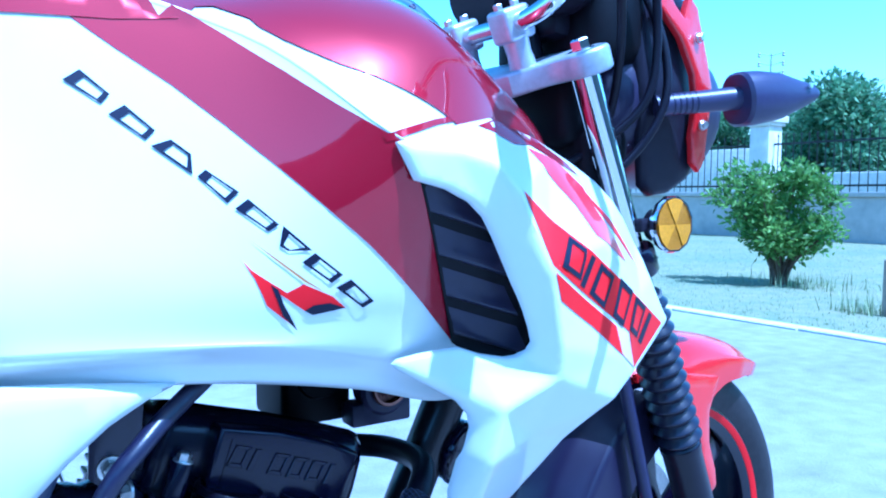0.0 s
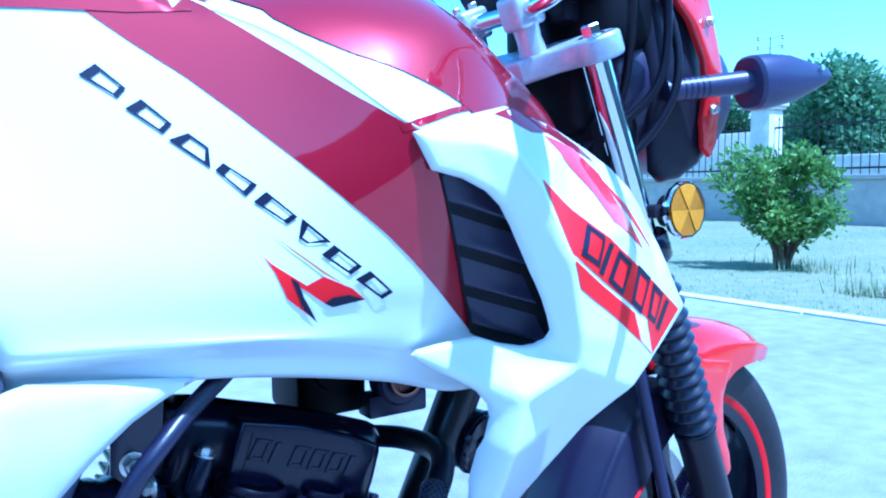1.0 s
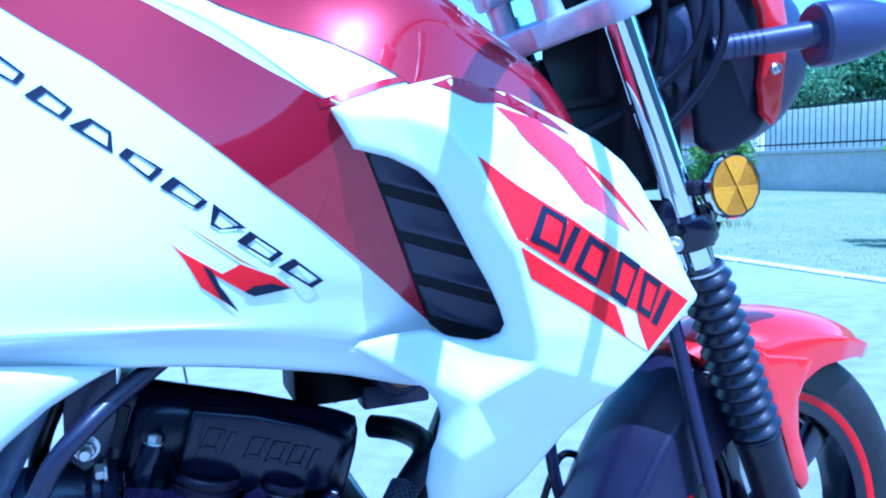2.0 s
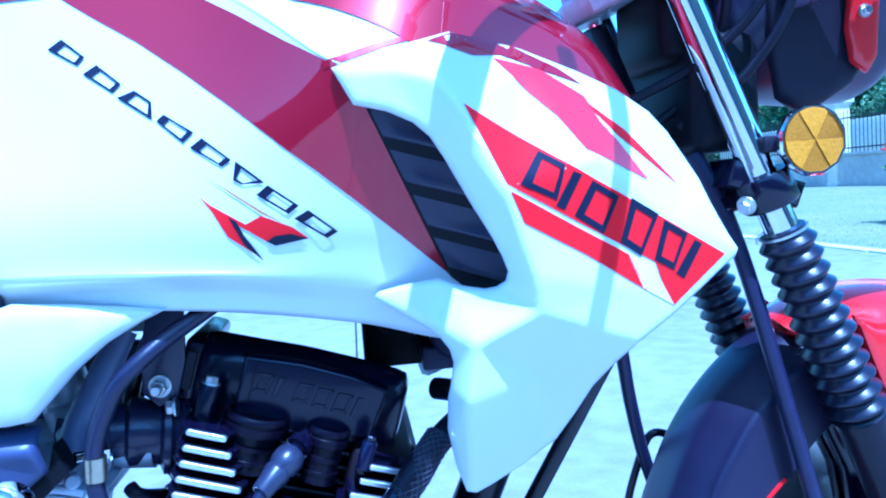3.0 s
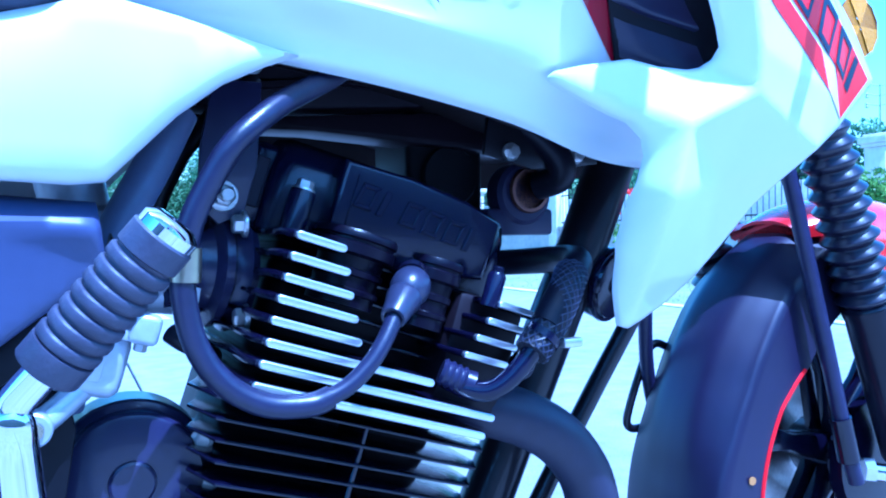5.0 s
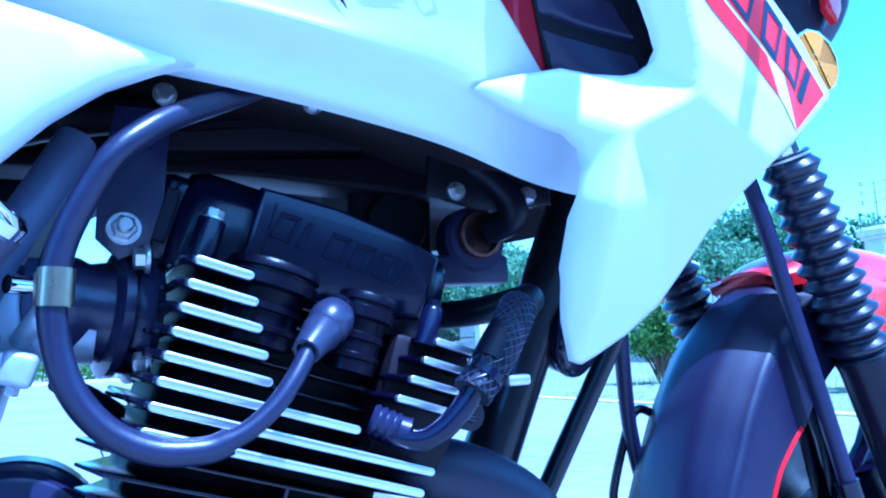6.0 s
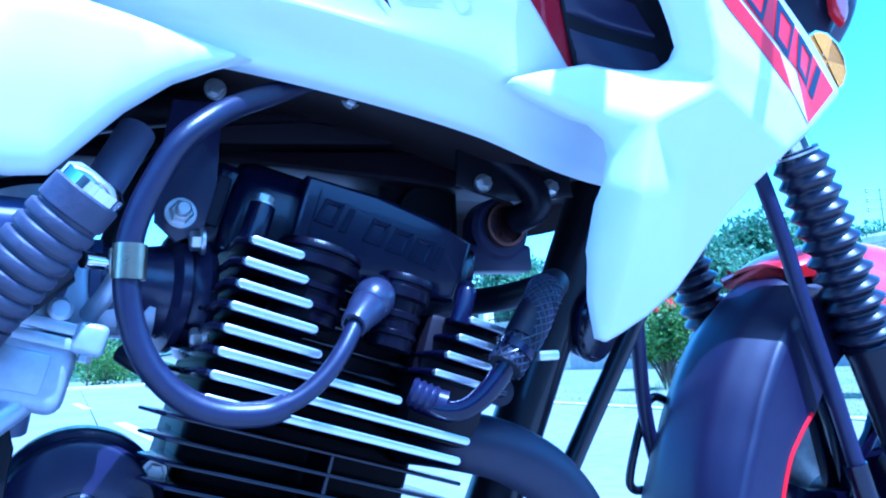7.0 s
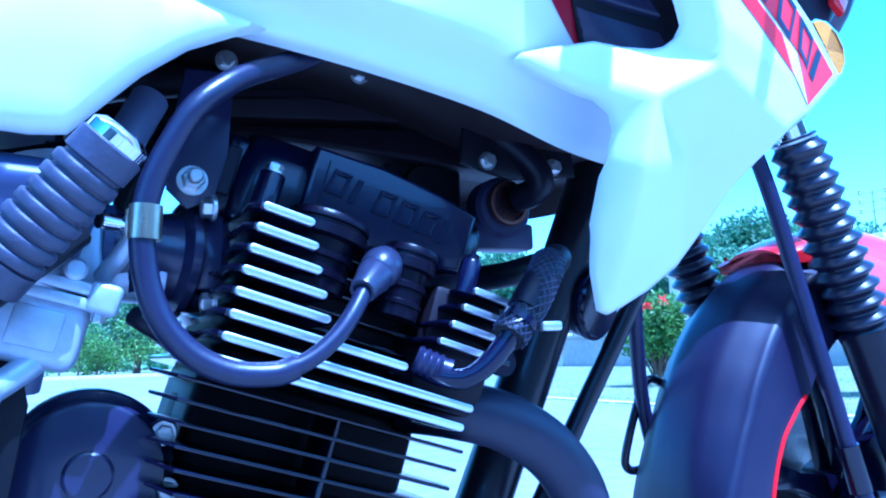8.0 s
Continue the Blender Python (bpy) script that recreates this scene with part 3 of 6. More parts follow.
pylon((224, 150.4, 0), 46.8)
sign = tagged(new("lawn_sign"), "small red board sign on timber posts in the lawn", "sign")
sign.location = (5.79, 1.90, 0)
part("board", block((-0.012, -0.14, 0.195), (0.012, 0.105, 0.395), 0.003, 1), SIGN_RED, sign)
for y in (0.118, -0.15):
    part("post", block((-0.02, y - 0.018, -0.03), (0.02, y + 0.018, 0.40), 0.003, 1), WOOD, sign)
for k, (z, a, b) in enumerate(((0.335, -0.02, 0.06), (0.30, -0.03, 0.07), (0.265, -0.02, 0.06))):
    part("text_bar", block((-0.0150, a, z), (-0.0125, b, z + 0.018), 0.0005, 1), SIGN_WHITE, sign, "unreadable pale line of writing")


# ---- motorcycle ----
bike = tagged(new("motorcycle"), "white and red naked motorcycle parked on the concrete yard", "motorcycle")
# it leans a little on its stand
bike.matrix_basis = Matrix.Translation((0.47, 0, -0.0095)) @ Matrix.Rotation(radians(0.5), 4, Vector((0.79, -0.62, 0))) @ Matrix.Translation((-0.47, 0, 0))

# tank: rows of (half width, height) from the lower lip to the crown, at stations along the bike
TANK = {
    0.203: [(0.162, 0.703), (0.186, 0.704), (0.196, 0.72), (0.2095, 0.73), (0.214, 0.736), (0.2143, 0.744), (0.213, 0.781), (0.196, 0.846), (0.164, 0.921), (0.158, 0.927), (0.11, 0.948), (0.05, 0.966), (0, 0.971)],
    0.222: [(0.182, 0.707), (0.206, 0.708), (0.216, 0.724), (0.2295, 0.734), (0.234, 0.74), (0.2343, 0.748), (0.233, 0.785), (0.216, 0.85), (0.184, 0.925), (0.178, 0.931), (0.13, 0.952), (0.07, 0.97), (0, 0.975)],
    0.3: [(0.190, 0.702), (0.203, 0.705), (0.209, 0.721), (0.2285, 0.731), (0.233, 0.737), (0.2333, 0.745), (0.236, 0.79), (0.219, 0.86), (0.184, 0.986), (0.178, 0.991), (0.13, 1.006), (0.07, 1.017), (0, 1.021)],
    0.4: [(0.189, 0.690), (0.199, 0.695), (0.2062, 0.709), (0.2239, 0.7248), (0.227, 0.729), (0.2273, 0.737), (0.236, 0.78), (0.231, 0.85), (0.205, 0.959), (0.2, 0.964), (0.15, 0.998), (0.08, 1.026), (0, 1.035)],
    0.5: [(0.188, 0.671), (0.196, 0.676), (0.204, 0.69), (0.2125, 0.701), (0.221, 0.712), (0.231, 0.741), (0.241, 0.77), (0.258, 0.84), (0.262, 0.884), (0.257, 0.893), (0.205, 0.978), (0.105, 1.036), (0, 1.052)],
    0.58: [(0.182, 0.648), (0.188, 0.656), (0.193, 0.669), (0.2005, 0.6795), (0.208, 0.69), (0.215, 0.72), (0.222, 0.75), (0.24, 0.83), (0.249, 0.885), (0.246, 0.898), (0.205, 0.975), (0.115, 1.028), (0, 1.044)],
    0.66: [(0.156, 0.644), (0.164, 0.65), (0.17, 0.66), (0.175, 0.67), (0.18, 0.68), (0.1825, 0.705), (0.185, 0.73), (0.19, 0.81), (0.204, 0.868), (0.202, 0.884), (0.178, 0.942), (0.105, 0.985), (0, 0.999)],
    0.74: [(0.115, 0.65), (0.125, 0.66), (0.135, 0.675), (0.1375, 0.6875), (0.14, 0.7), (0.1425, 0.72), (0.145, 0.74), (0.15, 0.8), (0.161, 0.845), (0.16, 0.858), (0.138, 0.908), (0.08, 0.938), (0, 0.947)],
    0.79: [(0.09, 0.66), (0.095, 0.67), (0.1, 0.685), (0.1025, 0.6925), (0.105, 0.7), (0.1075, 0.72), (0.11, 0.74), (0.115, 0.78), (0.12, 0.815), (0.119, 0.826), (0.105, 0.856), (0.06, 0.878), (0, 0.885)],
}


def tank_rows():
    """The tank's skin on one side, row by row from the seat forward; its rear edge leans back along the seat."""
    xs = sorted(TANK)
    rows = np.array([[(x - 0.62 * max(0.0, z - 0.74) * max(0.0, 1 - (x - 0.215) / 0.2), w, z) for w, z in TANK[x]] for x in xs])
    along = np.array([catmull(rows[:, j], 8) for j in range(rows.shape[1])])
    return np.array([catmull(along[:, i], 6) for i in range(along.shape[1])])


def tank_body():
    across = tank_rows()
    n = across.shape[0]
    ring = np.concatenate([across * (1, -1, 1), across[:, -2::-1]], axis=1)
    k = ring.shape[1]
    faces = grid_faces(n, k) + [tuple(range(k))[::-1], tuple(range((n - 1) * k, n * k))]
    return [tuple(v) for v in ring.reshape(-1, 3)], [f[::-1] for f in faces]


def tank_floor():
    """The dark pressed floor of the tank, set up inside the lip."""
    edge = tank_rows()[:, 0]
    verts = []
    for x, w, z in edge:
        verts += [(x, -w, z), (x, -w + 0.004, z + 0.03), (x, -w * 0.35, z + 0.036), (x, w * 0.35, z + 0.036), (x, w - 0.004, z + 0.03), (x, w, z)]
    return verts, grid_faces(len(edge), 6)


tank = part("fuel_tank", tank_body(), WHITE, bike, "glossy white fuel tank with red panels", 30)
tank_surface = surface_of(tank)
DARK_FLOOR = material("black_brown_underseal", (0.024, 0.015, 0.015), 0.6, 0, 0, 0.2, 90, 0.1, 600)
part("tank_floor", tank_floor(), DARK_FLOOR, tank, "dark underside of the tank")

# front shroud of the tank
SHROUD_DEPTH = {
    "rear_top": (0.491, 0.881, 0.270), "peak": (0.584, 0.908, 0.262), "top_a": (0.69, 0.873, 0.246), "top_b": (0.752, 0.838, 0.240), "top_c": (0.78, 0.80, 0.240), "top_d": (0.80, 0.76, 0.249), "tip": (0.820, 0.715, 0.254),
    "low_a": (0.753, 0.668, 0.270), "low_b": (0.719, 0.651, 0.279), "low_c": (0.690, 0.609, 0.243), "low_d": (0.664, 0.553, 0.208), "foot": (0.581, 0.516, 0.220), "back_a": (0.562, 0.570, 0.232), "back_b": (0.556, 0.630, 0.240), "back_c": (0.548, 0.660, 0.240),
    "lobe": (0.512, 0.700, 0.229), "vent_back": (0.569, 0.716, 0.250), "vent_front": (0.611, 0.704, 0.277), "vent_bend": (0.561, 0.826, 0.288), "vent_top": (0.505, 0.855, 0.274),
    "crease_top": (0.578, 0.846, 0.308), "crease_mid": (0.609, 0.783, 0.313), "crease_low": (0.630, 0.715, 0.304), "junction": (0.634, 0.686, 0.297), "knuckle": (0.585, 0.662, 0.285), "ledge": (0.550, 0.682, 0.249), "ledge_mid": (0.600, 0.690, 0.275), "dip": (0.636, 0.626, 0.258), "fillet": (0.575, 0.694, 0.261), "ridge": (0.577, 0.615, 0.277), "ridge_low": (0.579, 0.560, 0.248),
    "face_a": (0.724, 0.692, 0.284), "face_b": (0.690, 0.800, 0.292), "face_c": (0.755, 0.745, 0.275), "brow_a": (0.640, 0.875, 0.270), "brow_b": (0.535, 0.878, 0.284), "brow_c": (0.565, 0.868, 0.298)}
SHROUD_CREASES = [("crease_top", "crease_mid"), ("crease_mid", "crease_low"), ("crease_low", "junction"), ("junction", "knuckle"), ("knuckle", "ridge"), ("ridge", "ridge_low"), ("ridge_low", "foot"), ("junction", "low_b"), ("ledge", "knuckle"), ("ledge", "fillet"), ("fillet", "ledge_mid"), ("ledge_mid", "junction"), ("knuckle", "dip"), ("dip", "low_c"), ("back_b", "knuckle"), ("crease_top", "brow_c"), ("brow_c", "brow_b")]
SHROUD = ([(0.491, 0.884), (0.535, 0.897), (0.584, 0.908), (0.64, 0.894), (0.69, 0.874), (0.725, 0.857), (0.752, 0.838), (0.768, 0.820), (0.781, 0.799), (0.792, 0.778), (0.799, 0.757), (0.812, 0.730), (0.8200, 0.717), (0.817, 0.7085),
           (0.788, 0.6895), (0.751, 0.667), (0.719, 0.649), (0.704, 0.630), (0.690, 0.607), (0.677, 0.578), (0.664, 0.553), (0.63, 0.534), (0.600, 0.521), (0.586, 0.516), (0.577, 0.519), (0.569, 0.545),
           (0.563, 0.580), (0.564, 0.612), (0.5675, 0.632), (0.5695, 0.6435), (0.567, 0.6550), (0.559, 0.6665), (0.5455, 0.6755), (0.528, 0.686), (0.513, 0.6955), (0.5105, 0.6995), (0.5145, 0.7035), (0.532, 0.7075), (0.564, 0.7125), (0.580, 0.7065), (0.598, 0.7035), (0.607, 0.7050), (0.6130, 0.7100), (0.6145, 0.718), (0.610, 0.731), (0.603, 0.746),
           (0.590, 0.770), (0.570, 0.810), (0.561, 0.826), (0.549, 0.838), (0.530, 0.848), (0.5055, 0.855)])
shroud_relief = Relief(SHROUD_DEPTH, 0.003, SHROUD_CREASES)
shroud = part("tank_shroud", shell(SHROUD, shroud_relief, -1, step=0.005), WHITE, bike, "angular white tank shroud with red graphics", 50)
part("tank_shroud", shell(SHROUD, shroud_relief, 1), WHITE, bike, "angular white tank shroud with red graphics", 50)
shroud_surface = surface_of(shroud)

# vent in the shroud: a black grille of four louvres, flush with the tank's stripe
def tank_depth(x, z):
    at = tank_surface.ray_cast(Vector((x, -1, z)), Vector((0, 1, 0)))[0]
    return -at.y if at else 0.2


VENT_REAR = [(0.5030 + 0.0737 * k / 6, 0.880 - 0.170 * k / 6) for k in range(7)]
VENT = VENT_REAR + [(0.606, 0.684), (0.662, 0.698), (0.632, 0.785), (0.596, 0.846), (0.54, 0.872)]
vent_relief = Relief([(x, z, tank_depth(x - 0.002, z) + 0.002) for x, z in VENT_REAR] + [(0.578, 0.84, 0.266), (0.60, 0.79, 0.260), (0.632, 0.70, 0.250), (0.662, 0.698, 0.252), (0.632, 0.785, 0.262), (0.596, 0.846, 0.266), (0.60, 0.686, 0.238)], 0.006)
# blacker than the louvres: the shade of the openings is put into its colour
grille = part("vent_grille", shell(VENT, vent_relief, -1, 0.003, 0.010, 0.0008), VENT_BLACK, bike, "black louvred vent grille")
for k in range(4):
    rows = []
    for f, lift in ((0.30, 0.0005), (0.55, 0.0014), (0.80, 0.0032), (0.93, 0.0052), (0.99, 0.0054), (1.02, 0.0044), (1.03, -0.001)):
        z0 = 0.868 - 0.0370 * (k + f)
        for i in range(9):
            x0 = 0.5030 + (0.880 - z0) * 0.4335 + 0.002
            x, z = x0 + (0.066 - 0.002 * k) * i / 8, z0 - 0.020 * i / 8
            rows.append((x, -(float(vent_relief(np.array([(x, z)]))[0]) + lift * min(1.0, i / 1.2)), z))
    part("louvre", (rows, grid_faces(7, 9)), LOUVRE, grille, angle=60)

# red and pale graphics
RED_STRIPE = [(0.266, 0.970), (0.301, 0.945), (0.336, 0.922), (0.372, 0.894), (0.410, 0.862), (0.450, 0.826), (0.474, 0.806), (0.502, 0.781), (0.537, 0.749), (0.577, 0.711), (0.565, 0.751), (0.546, 0.792), (0.529, 0.833), (0.519, 0.857), (0.506, 0.884), (0.494, 0.887), (0.455, 0.912), (0.418, 0.938), (0.379, 0.962), (0.354, 0.976), (0.335, 0.984), (0.296, 0.986), (0.262, 0.984)]


def on_tank(name, outline, mat, label, step=0.01, lift=0.0007):
    return part(name, decal(outline, tank_surface, lift, step), mat, tank, label)


def on_shroud(name, outline, mat, label, step=0.01, lift=0.0007):
    return part(name, decal(outline, shroud_surface, lift, step), mat, shroud, label)


on_tank("seam_band", [(0.486, 0.884), (0.535, 0.900), (0.586, 0.911), (0.66, 0.893), (0.66, 0.897), (0.585, 0.9150), (0.533, 0.9045), (0.483, 0.8895)], RED, "red band along the shroud seam", 0.008, 0.0012)
on_tank("side_stripe", RED_STRIPE, RED, "deep red metallic stripe")
TOP_EDGE = [(0.20, 0.545), (0.30, 0.545), (0.345, 0.548), (0.353, 0.555), (0.365, 0.578), (0.381, 0.586), (0.406, 0.570), (0.411, 0.557), (0.426, 0.543), (0.465, 0.514), (0.506, 0.489), (0.552, 0.462), (0.572, 0.44), (0.598, 0.405), (0.648, 0.395), (0.70, 0.41), (0.745, 0.47), (0.785, 0.49)]
for s in (-1, 1):
    part("top_panel", decal([(x, b) for x, b in TOP_EDGE] + [(0.788, 0.628), (0.74, 0.668), (0.66, 0.706), (0.58, 0.738), (0.50, 0.744), (0.40, 0.732), (0.30, 0.714), (0.20, 0.690), (0.17, 0.672)], tank_surface, 0.0015, 0.012, 45, s), RED, tank, "red metallic tank top")

on_shroud("graphic_block", [(0.585, 0.847), (0.651, 0.805), (0.726, 0.760), (0.804, 0.714), (0.752, 0.677), (0.741, 0.696), (0.734, 0.715), (0.670, 0.752), (0.612, 0.786), (0.599, 0.816)], SCARLET, "scarlet graphic block")
on_shroud("graphic_block", [(0.614, 0.781), (0.661, 0.753), (0.710, 0.724), (0.717, 0.709), (0.725, 0.693), (0.674, 0.727), (0.624, 0.756)], SCARLET, "scarlet graphic block")
on_shroud("graphic_wedge", [(0.709, 0.725), (0.731, 0.714), (0.752, 0.677), (0.722, 0.695)], PINK_LINE, "pale pink wedge")
on_shroud("graphic_flash", [(0.615, 0.884), (0.655, 0.873), (0.690, 0.851), (0.699, 0.829), (0.735, 0.780), (0.680, 0.808), (0.661, 0.835), (0.641, 0.854)], FLASH, "red flash on the shroud's upper face", 0.008)
on_shroud("graphic_line", [(0.685, 0.851), (0.720, 0.822), (0.769, 0.772), (0.713, 0.817)], SCARLET, "fine red line", 0.006)
on_shroud("graphic_strip", [(0.566, 0.900), (0.585, 0.906), (0.633, 0.896), (0.634, 0.895), (0.670, 0.876), (0.691, 0.861), (0.655, 0.873), (0.623, 0.886), (0.600, 0.886), (0.583, 0.893)], RED, "red strip along the shroud's upper edge", 0.008)


def lettering(quads, place, label, heavy):
    """A brand mark as plain slanted frames of bars, one for each sign; quads: four corners of (x, z)."""
    for quad in quads:
        a, b, c, d = (Vector((x, z)) for x, z in quad)

        def at(u, v):
            q = d.lerp(c, u).lerp(a.lerp(b, u), v)
            return (q.x, q.y)

        slim = (b - a).length < (a - d).length * 0.5
        bars = [(0, 0, 1, 1)] if slim else [(0, 0, heavy, 1), (heavy, 0.84, 1, 1), (heavy, 0, 1, 0.16), (1 - heavy * 0.6, 0.16, 1, 0.84)]
        surface, under = (tank_surface, tank) if place == "tank" else (shroud_surface, shroud)
        part("mark_bar", joined(*[decal([at(u0, v0), at(u1, v0), at(u1, v1), at(u0, v1)], surface, 0.0012, 0.004) for u0, v0, u1, v1 in bars]), INK, under, label)


lettering([[(0.277, 0.928), (0.295, 0.912), (0.289, 0.905), (0.266, 0.920)],
           [(0.304, 0.905), (0.323, 0.888), (0.316, 0.881), (0.293, 0.898)],
           [(0.333, 0.882), (0.346, 0.872), (0.346, 0.857), (0.319, 0.877)],
           [(0.355, 0.861), (0.378, 0.845), (0.369, 0.837), (0.349, 0.856)],
           [(0.384, 0.840), (0.406, 0.821), (0.398, 0.816), (0.374, 0.833)],
           [(0.409, 0.820), (0.431, 0.801), (0.412, 0.801), (0.406, 0.805)],
           [(0.433, 0.799), (0.456, 0.781), (0.447, 0.775), (0.423, 0.792)],
           [(0.463, 0.777), (0.485, 0.758), (0.476, 0.753), (0.451, 0.771)]], "tank", "plain dark blue mark on the tank", 0.24)
lettering([[(0.640, 0.809), (0.660, 0.797), (0.651, 0.771), (0.622, 0.785)],
           [(0.666, 0.792), (0.673, 0.789), (0.657, 0.763), (0.650, 0.767)],
           [(0.682, 0.784), (0.704, 0.770), (0.689, 0.742), (0.665, 0.758)],
           [(0.715, 0.768), (0.739, 0.753), (0.721, 0.721), (0.703, 0.734)],
           [(0.744, 0.748), (0.766, 0.735), (0.752, 0.706), (0.733, 0.717)],
           [(0.773, 0.729), (0.780, 0.725), (0.762, 0.698), (0.754, 0.703)]], "shroud", "plain dark blue mark on the red block", 0.24)
on_tank("emblem", [(0.377, 0.796), (0.384, 0.788), (0.399, 0.777), (0.410, 0.751), (0.423, 0.739), (0.397, 0.760), (0.387, 0.781)], SCARLET, "red blade-shaped emblem", 0.006)
on_tank("emblem", [(0.385, 0.787), (0.412, 0.769), (0.425, 0.775), (0.449, 0.764), (0.461, 0.754), (0.434, 0.750), (0.427, 0.754), (0.400, 0.773)], SCARLET, "red blade-shaped emblem", 0.006)
on_tank("emblem_edge", [(0.399, 0.776), (0.405, 0.772), (0.410, 0.760), (0.415, 0.752), (0.423, 0.738), (0.410, 0.751)], INK, "dark shading edge of the emblem", 0.005, 0.0011)
on_tank("emblem_edge", [(0.427, 0.754), (0.434, 0.758), (0.447, 0.759), (0.461, 0.754), (0.434, 0.750)], INK, "dark shading edge of the emblem", 0.005, 0.0011)
on_tank("emblem_line", [(0.384, 0.810), (0.403, 0.796), (0.427, 0.778), (0.442, 0.768), (0.425, 0.777), (0.403, 0.794)], GOLD, "fine bronze emblem line", 0.005, 0.0011)

# ---- seat and side covers ----
SIDE_COVER = [(0.3363, 0.7021), (0.303, 0.708), (0.2618, 0.7149), (0.2226, 0.7199), (0.1756, 0.7061), (0.107, 0.6883), (0, 0.6834), (-0.12, 0.6883), (-0.16, 0.6588), (-0.12, 0.6292), (0, 0.6174), (0.107, 0.6155), (0.1638, 0.6204), (0.205, 0.6184), (0.2236, 0.6204), (0.2393, 0.6361), (0.2618, 0.6588), (0.2883, 0.6795), (0.3148, 0.6933)]
cover_relief = Relief([(0.336, 0.702, 0.212), (0.222, 0.720, 0.236), (0.224, 0.619, 0.220), (0.164, 0.62, 0.226), (0.176, 0.67, 0.238), (0.284, 0.683, 0.222), (0.25, 0.67, 0.230), (-0.1, 0.66, 0.19), (0.0, 0.62, 0.20), (0.0, 0.685, 0.20)], 0.022)
for s in (-1, 1):
    part("side_cover", shell(SIDE_COVER, cover_relief, s, step=0.014, round_edge=0.008), WHITE, bike, "glossy white side cover under the seat", 50)
LOWER_COVER = [(0.219, 0.610), (0.155, 0.6145), (0.10, 0.610), (-0.05, 0.60), (-0.13, 0.58), (-0.10, 0.52), (0.0, 0.51), (0.13, 0.517), (0.158, 0.522), (0.224, 0.572)]
low_relief = Relief({"a": (0.219, 0.611, 0.194), "b": (0.155, 0.617, 0.198), "c": (0.0, 0.61, 0.198), "ra": (0.216, 0.5965, 0.217), "rb": (0.155, 0.5985, 0.221), "rc": (0.10, 0.594, 0.221), "rd": (-0.1, 0.578, 0.214), "f": (0.226, 0.572, 0.204), "fa": (0.226, 0.60, 0.204), "g": (0.158, 0.520, 0.204), "h": (0.0, 0.51, 0.200), "k": (-0.12, 0.52, 0.193)}, 0.0022, [("ra", "rb"), ("rb", "rc"), ("rc", "rd"), ("ra", "f")])
for s in (-1, 1):
    part("lower_cover", shell(LOWER_COVER, low_relief, s, step=0.006), COVER_PLASTIC, bike, "matt dark grey lower side panel", 50)
    part("cover_flange", plate([(0.227, 0.592), (0.238, 0.566), (0.170, 0.508), (0.02, 0.497), (0.02, 0.512), (0.13, 0.519), (0.158, 0.524), (0.222, 0.573)], min(0.192 * s, 0.166 * s), max(0.192 * s, 0.166 * s), 0.002, 2), VENT_BLACK, bike)


def seat_body():
    stations = [(0.211, 0.222, 0.716, 0.738), (0.201, 0.236, 0.712, 0.764), (0.187, 0.24, 0.708, 0.79), (0.157, 0.238, 0.704, 0.83), (0.087, 0.226, 0.698, 0.835), (-0.05, 0.195, 0.69, 0.8), (-0.2, 0.18, 0.695, 0.815), (-0.34, 0.15, 0.715, 0.845), (-0.5, 0.11, 0.74, 0.86), (-0.56, 0.07, 0.76, 0.85)]
    rings = []
    for x, w, lo, hi in stations:
        h = hi - lo
        half = [(w * 0.95, lo), (w, lo + h * 0.12), (w * 0.975, lo + h * 0.5), (w * 0.90, lo + h * 0.82), (w * 0.66, lo + h * 0.96), (0, hi)]
        rings.append([(x, -a, b) for a, b in half] + [(x, a, b) for a, b in half[-2::-1]])
    r = np.array(rings)
    across = np.array([catmull(q, 3) for q in r])
    along = np.array([catmull(across[:, j], 5) for j in range(across.shape[1])]).transpose(1, 0, 2)
    n, k = along.shape[:2]
    faces = grid_faces(n, k) + [(i * k + k - 1, i * k, (i + 1) * k, (i + 1) * k + k - 1) for i in range(n - 1)] + [tuple(range(k))[::-1], tuple(range((n - 1) * k, n * k))]
    return [tuple(v) for v in along.reshape(-1, 3)], faces


part("seat", seat_body(), SEAT, bike, "dimpled dark blue-grey vinyl seat", 45)
part("tail_cover", tube([(-0.30, 0, 0.70), (-0.45, 0, 0.74), (-0.60, 0, 0.79), (-0.66, 0, 0.80)], [0.12, 0.11, 0.08, 0.03], 16, 6, flat=0.45), WHITE, bike, "white tail cover")

# ---- frame ----
BACKBONE = material("dark_plum_frame_paint", (0.010, 0.005, 0.010), 0.5, 0, 0, 0.2, 60)
BACKBONE.node_tree.nodes["Principled BSDF"].inputs["Specular IOR Level"].default_value = 0.2
part("backbone", joined(plate([(0.20, 0.694), (0.345, 0.694), (0.53, 0.708), (0.72, 0.716), (0.80, 0.74), (0.80, 0.80), (0.70, 0.775), (0.20, 0.755)], -0.034, 0.034, 0.004, 2), plate([(0.22, 0.679), (0.40, 0.680), (0.57, 0.669), (0.66, 0.668), (0.66, 0.684), (0.53, 0.704), (0.345, 0.690), (0.22, 0.690)], -0.026, 0.026, 0.003, 2), plate([(0.335, 0.716), (0.42, 0.7265), (0.53, 0.7195), (0.62, 0.722), (0.62, 0.716), (0.53, 0.7125), (0.42, 0.7195), (0.335, 0.709)], -0.040, 0.040, 0.001, 1)), BACKBONE, bike, "dark pressed steel frame backbone")
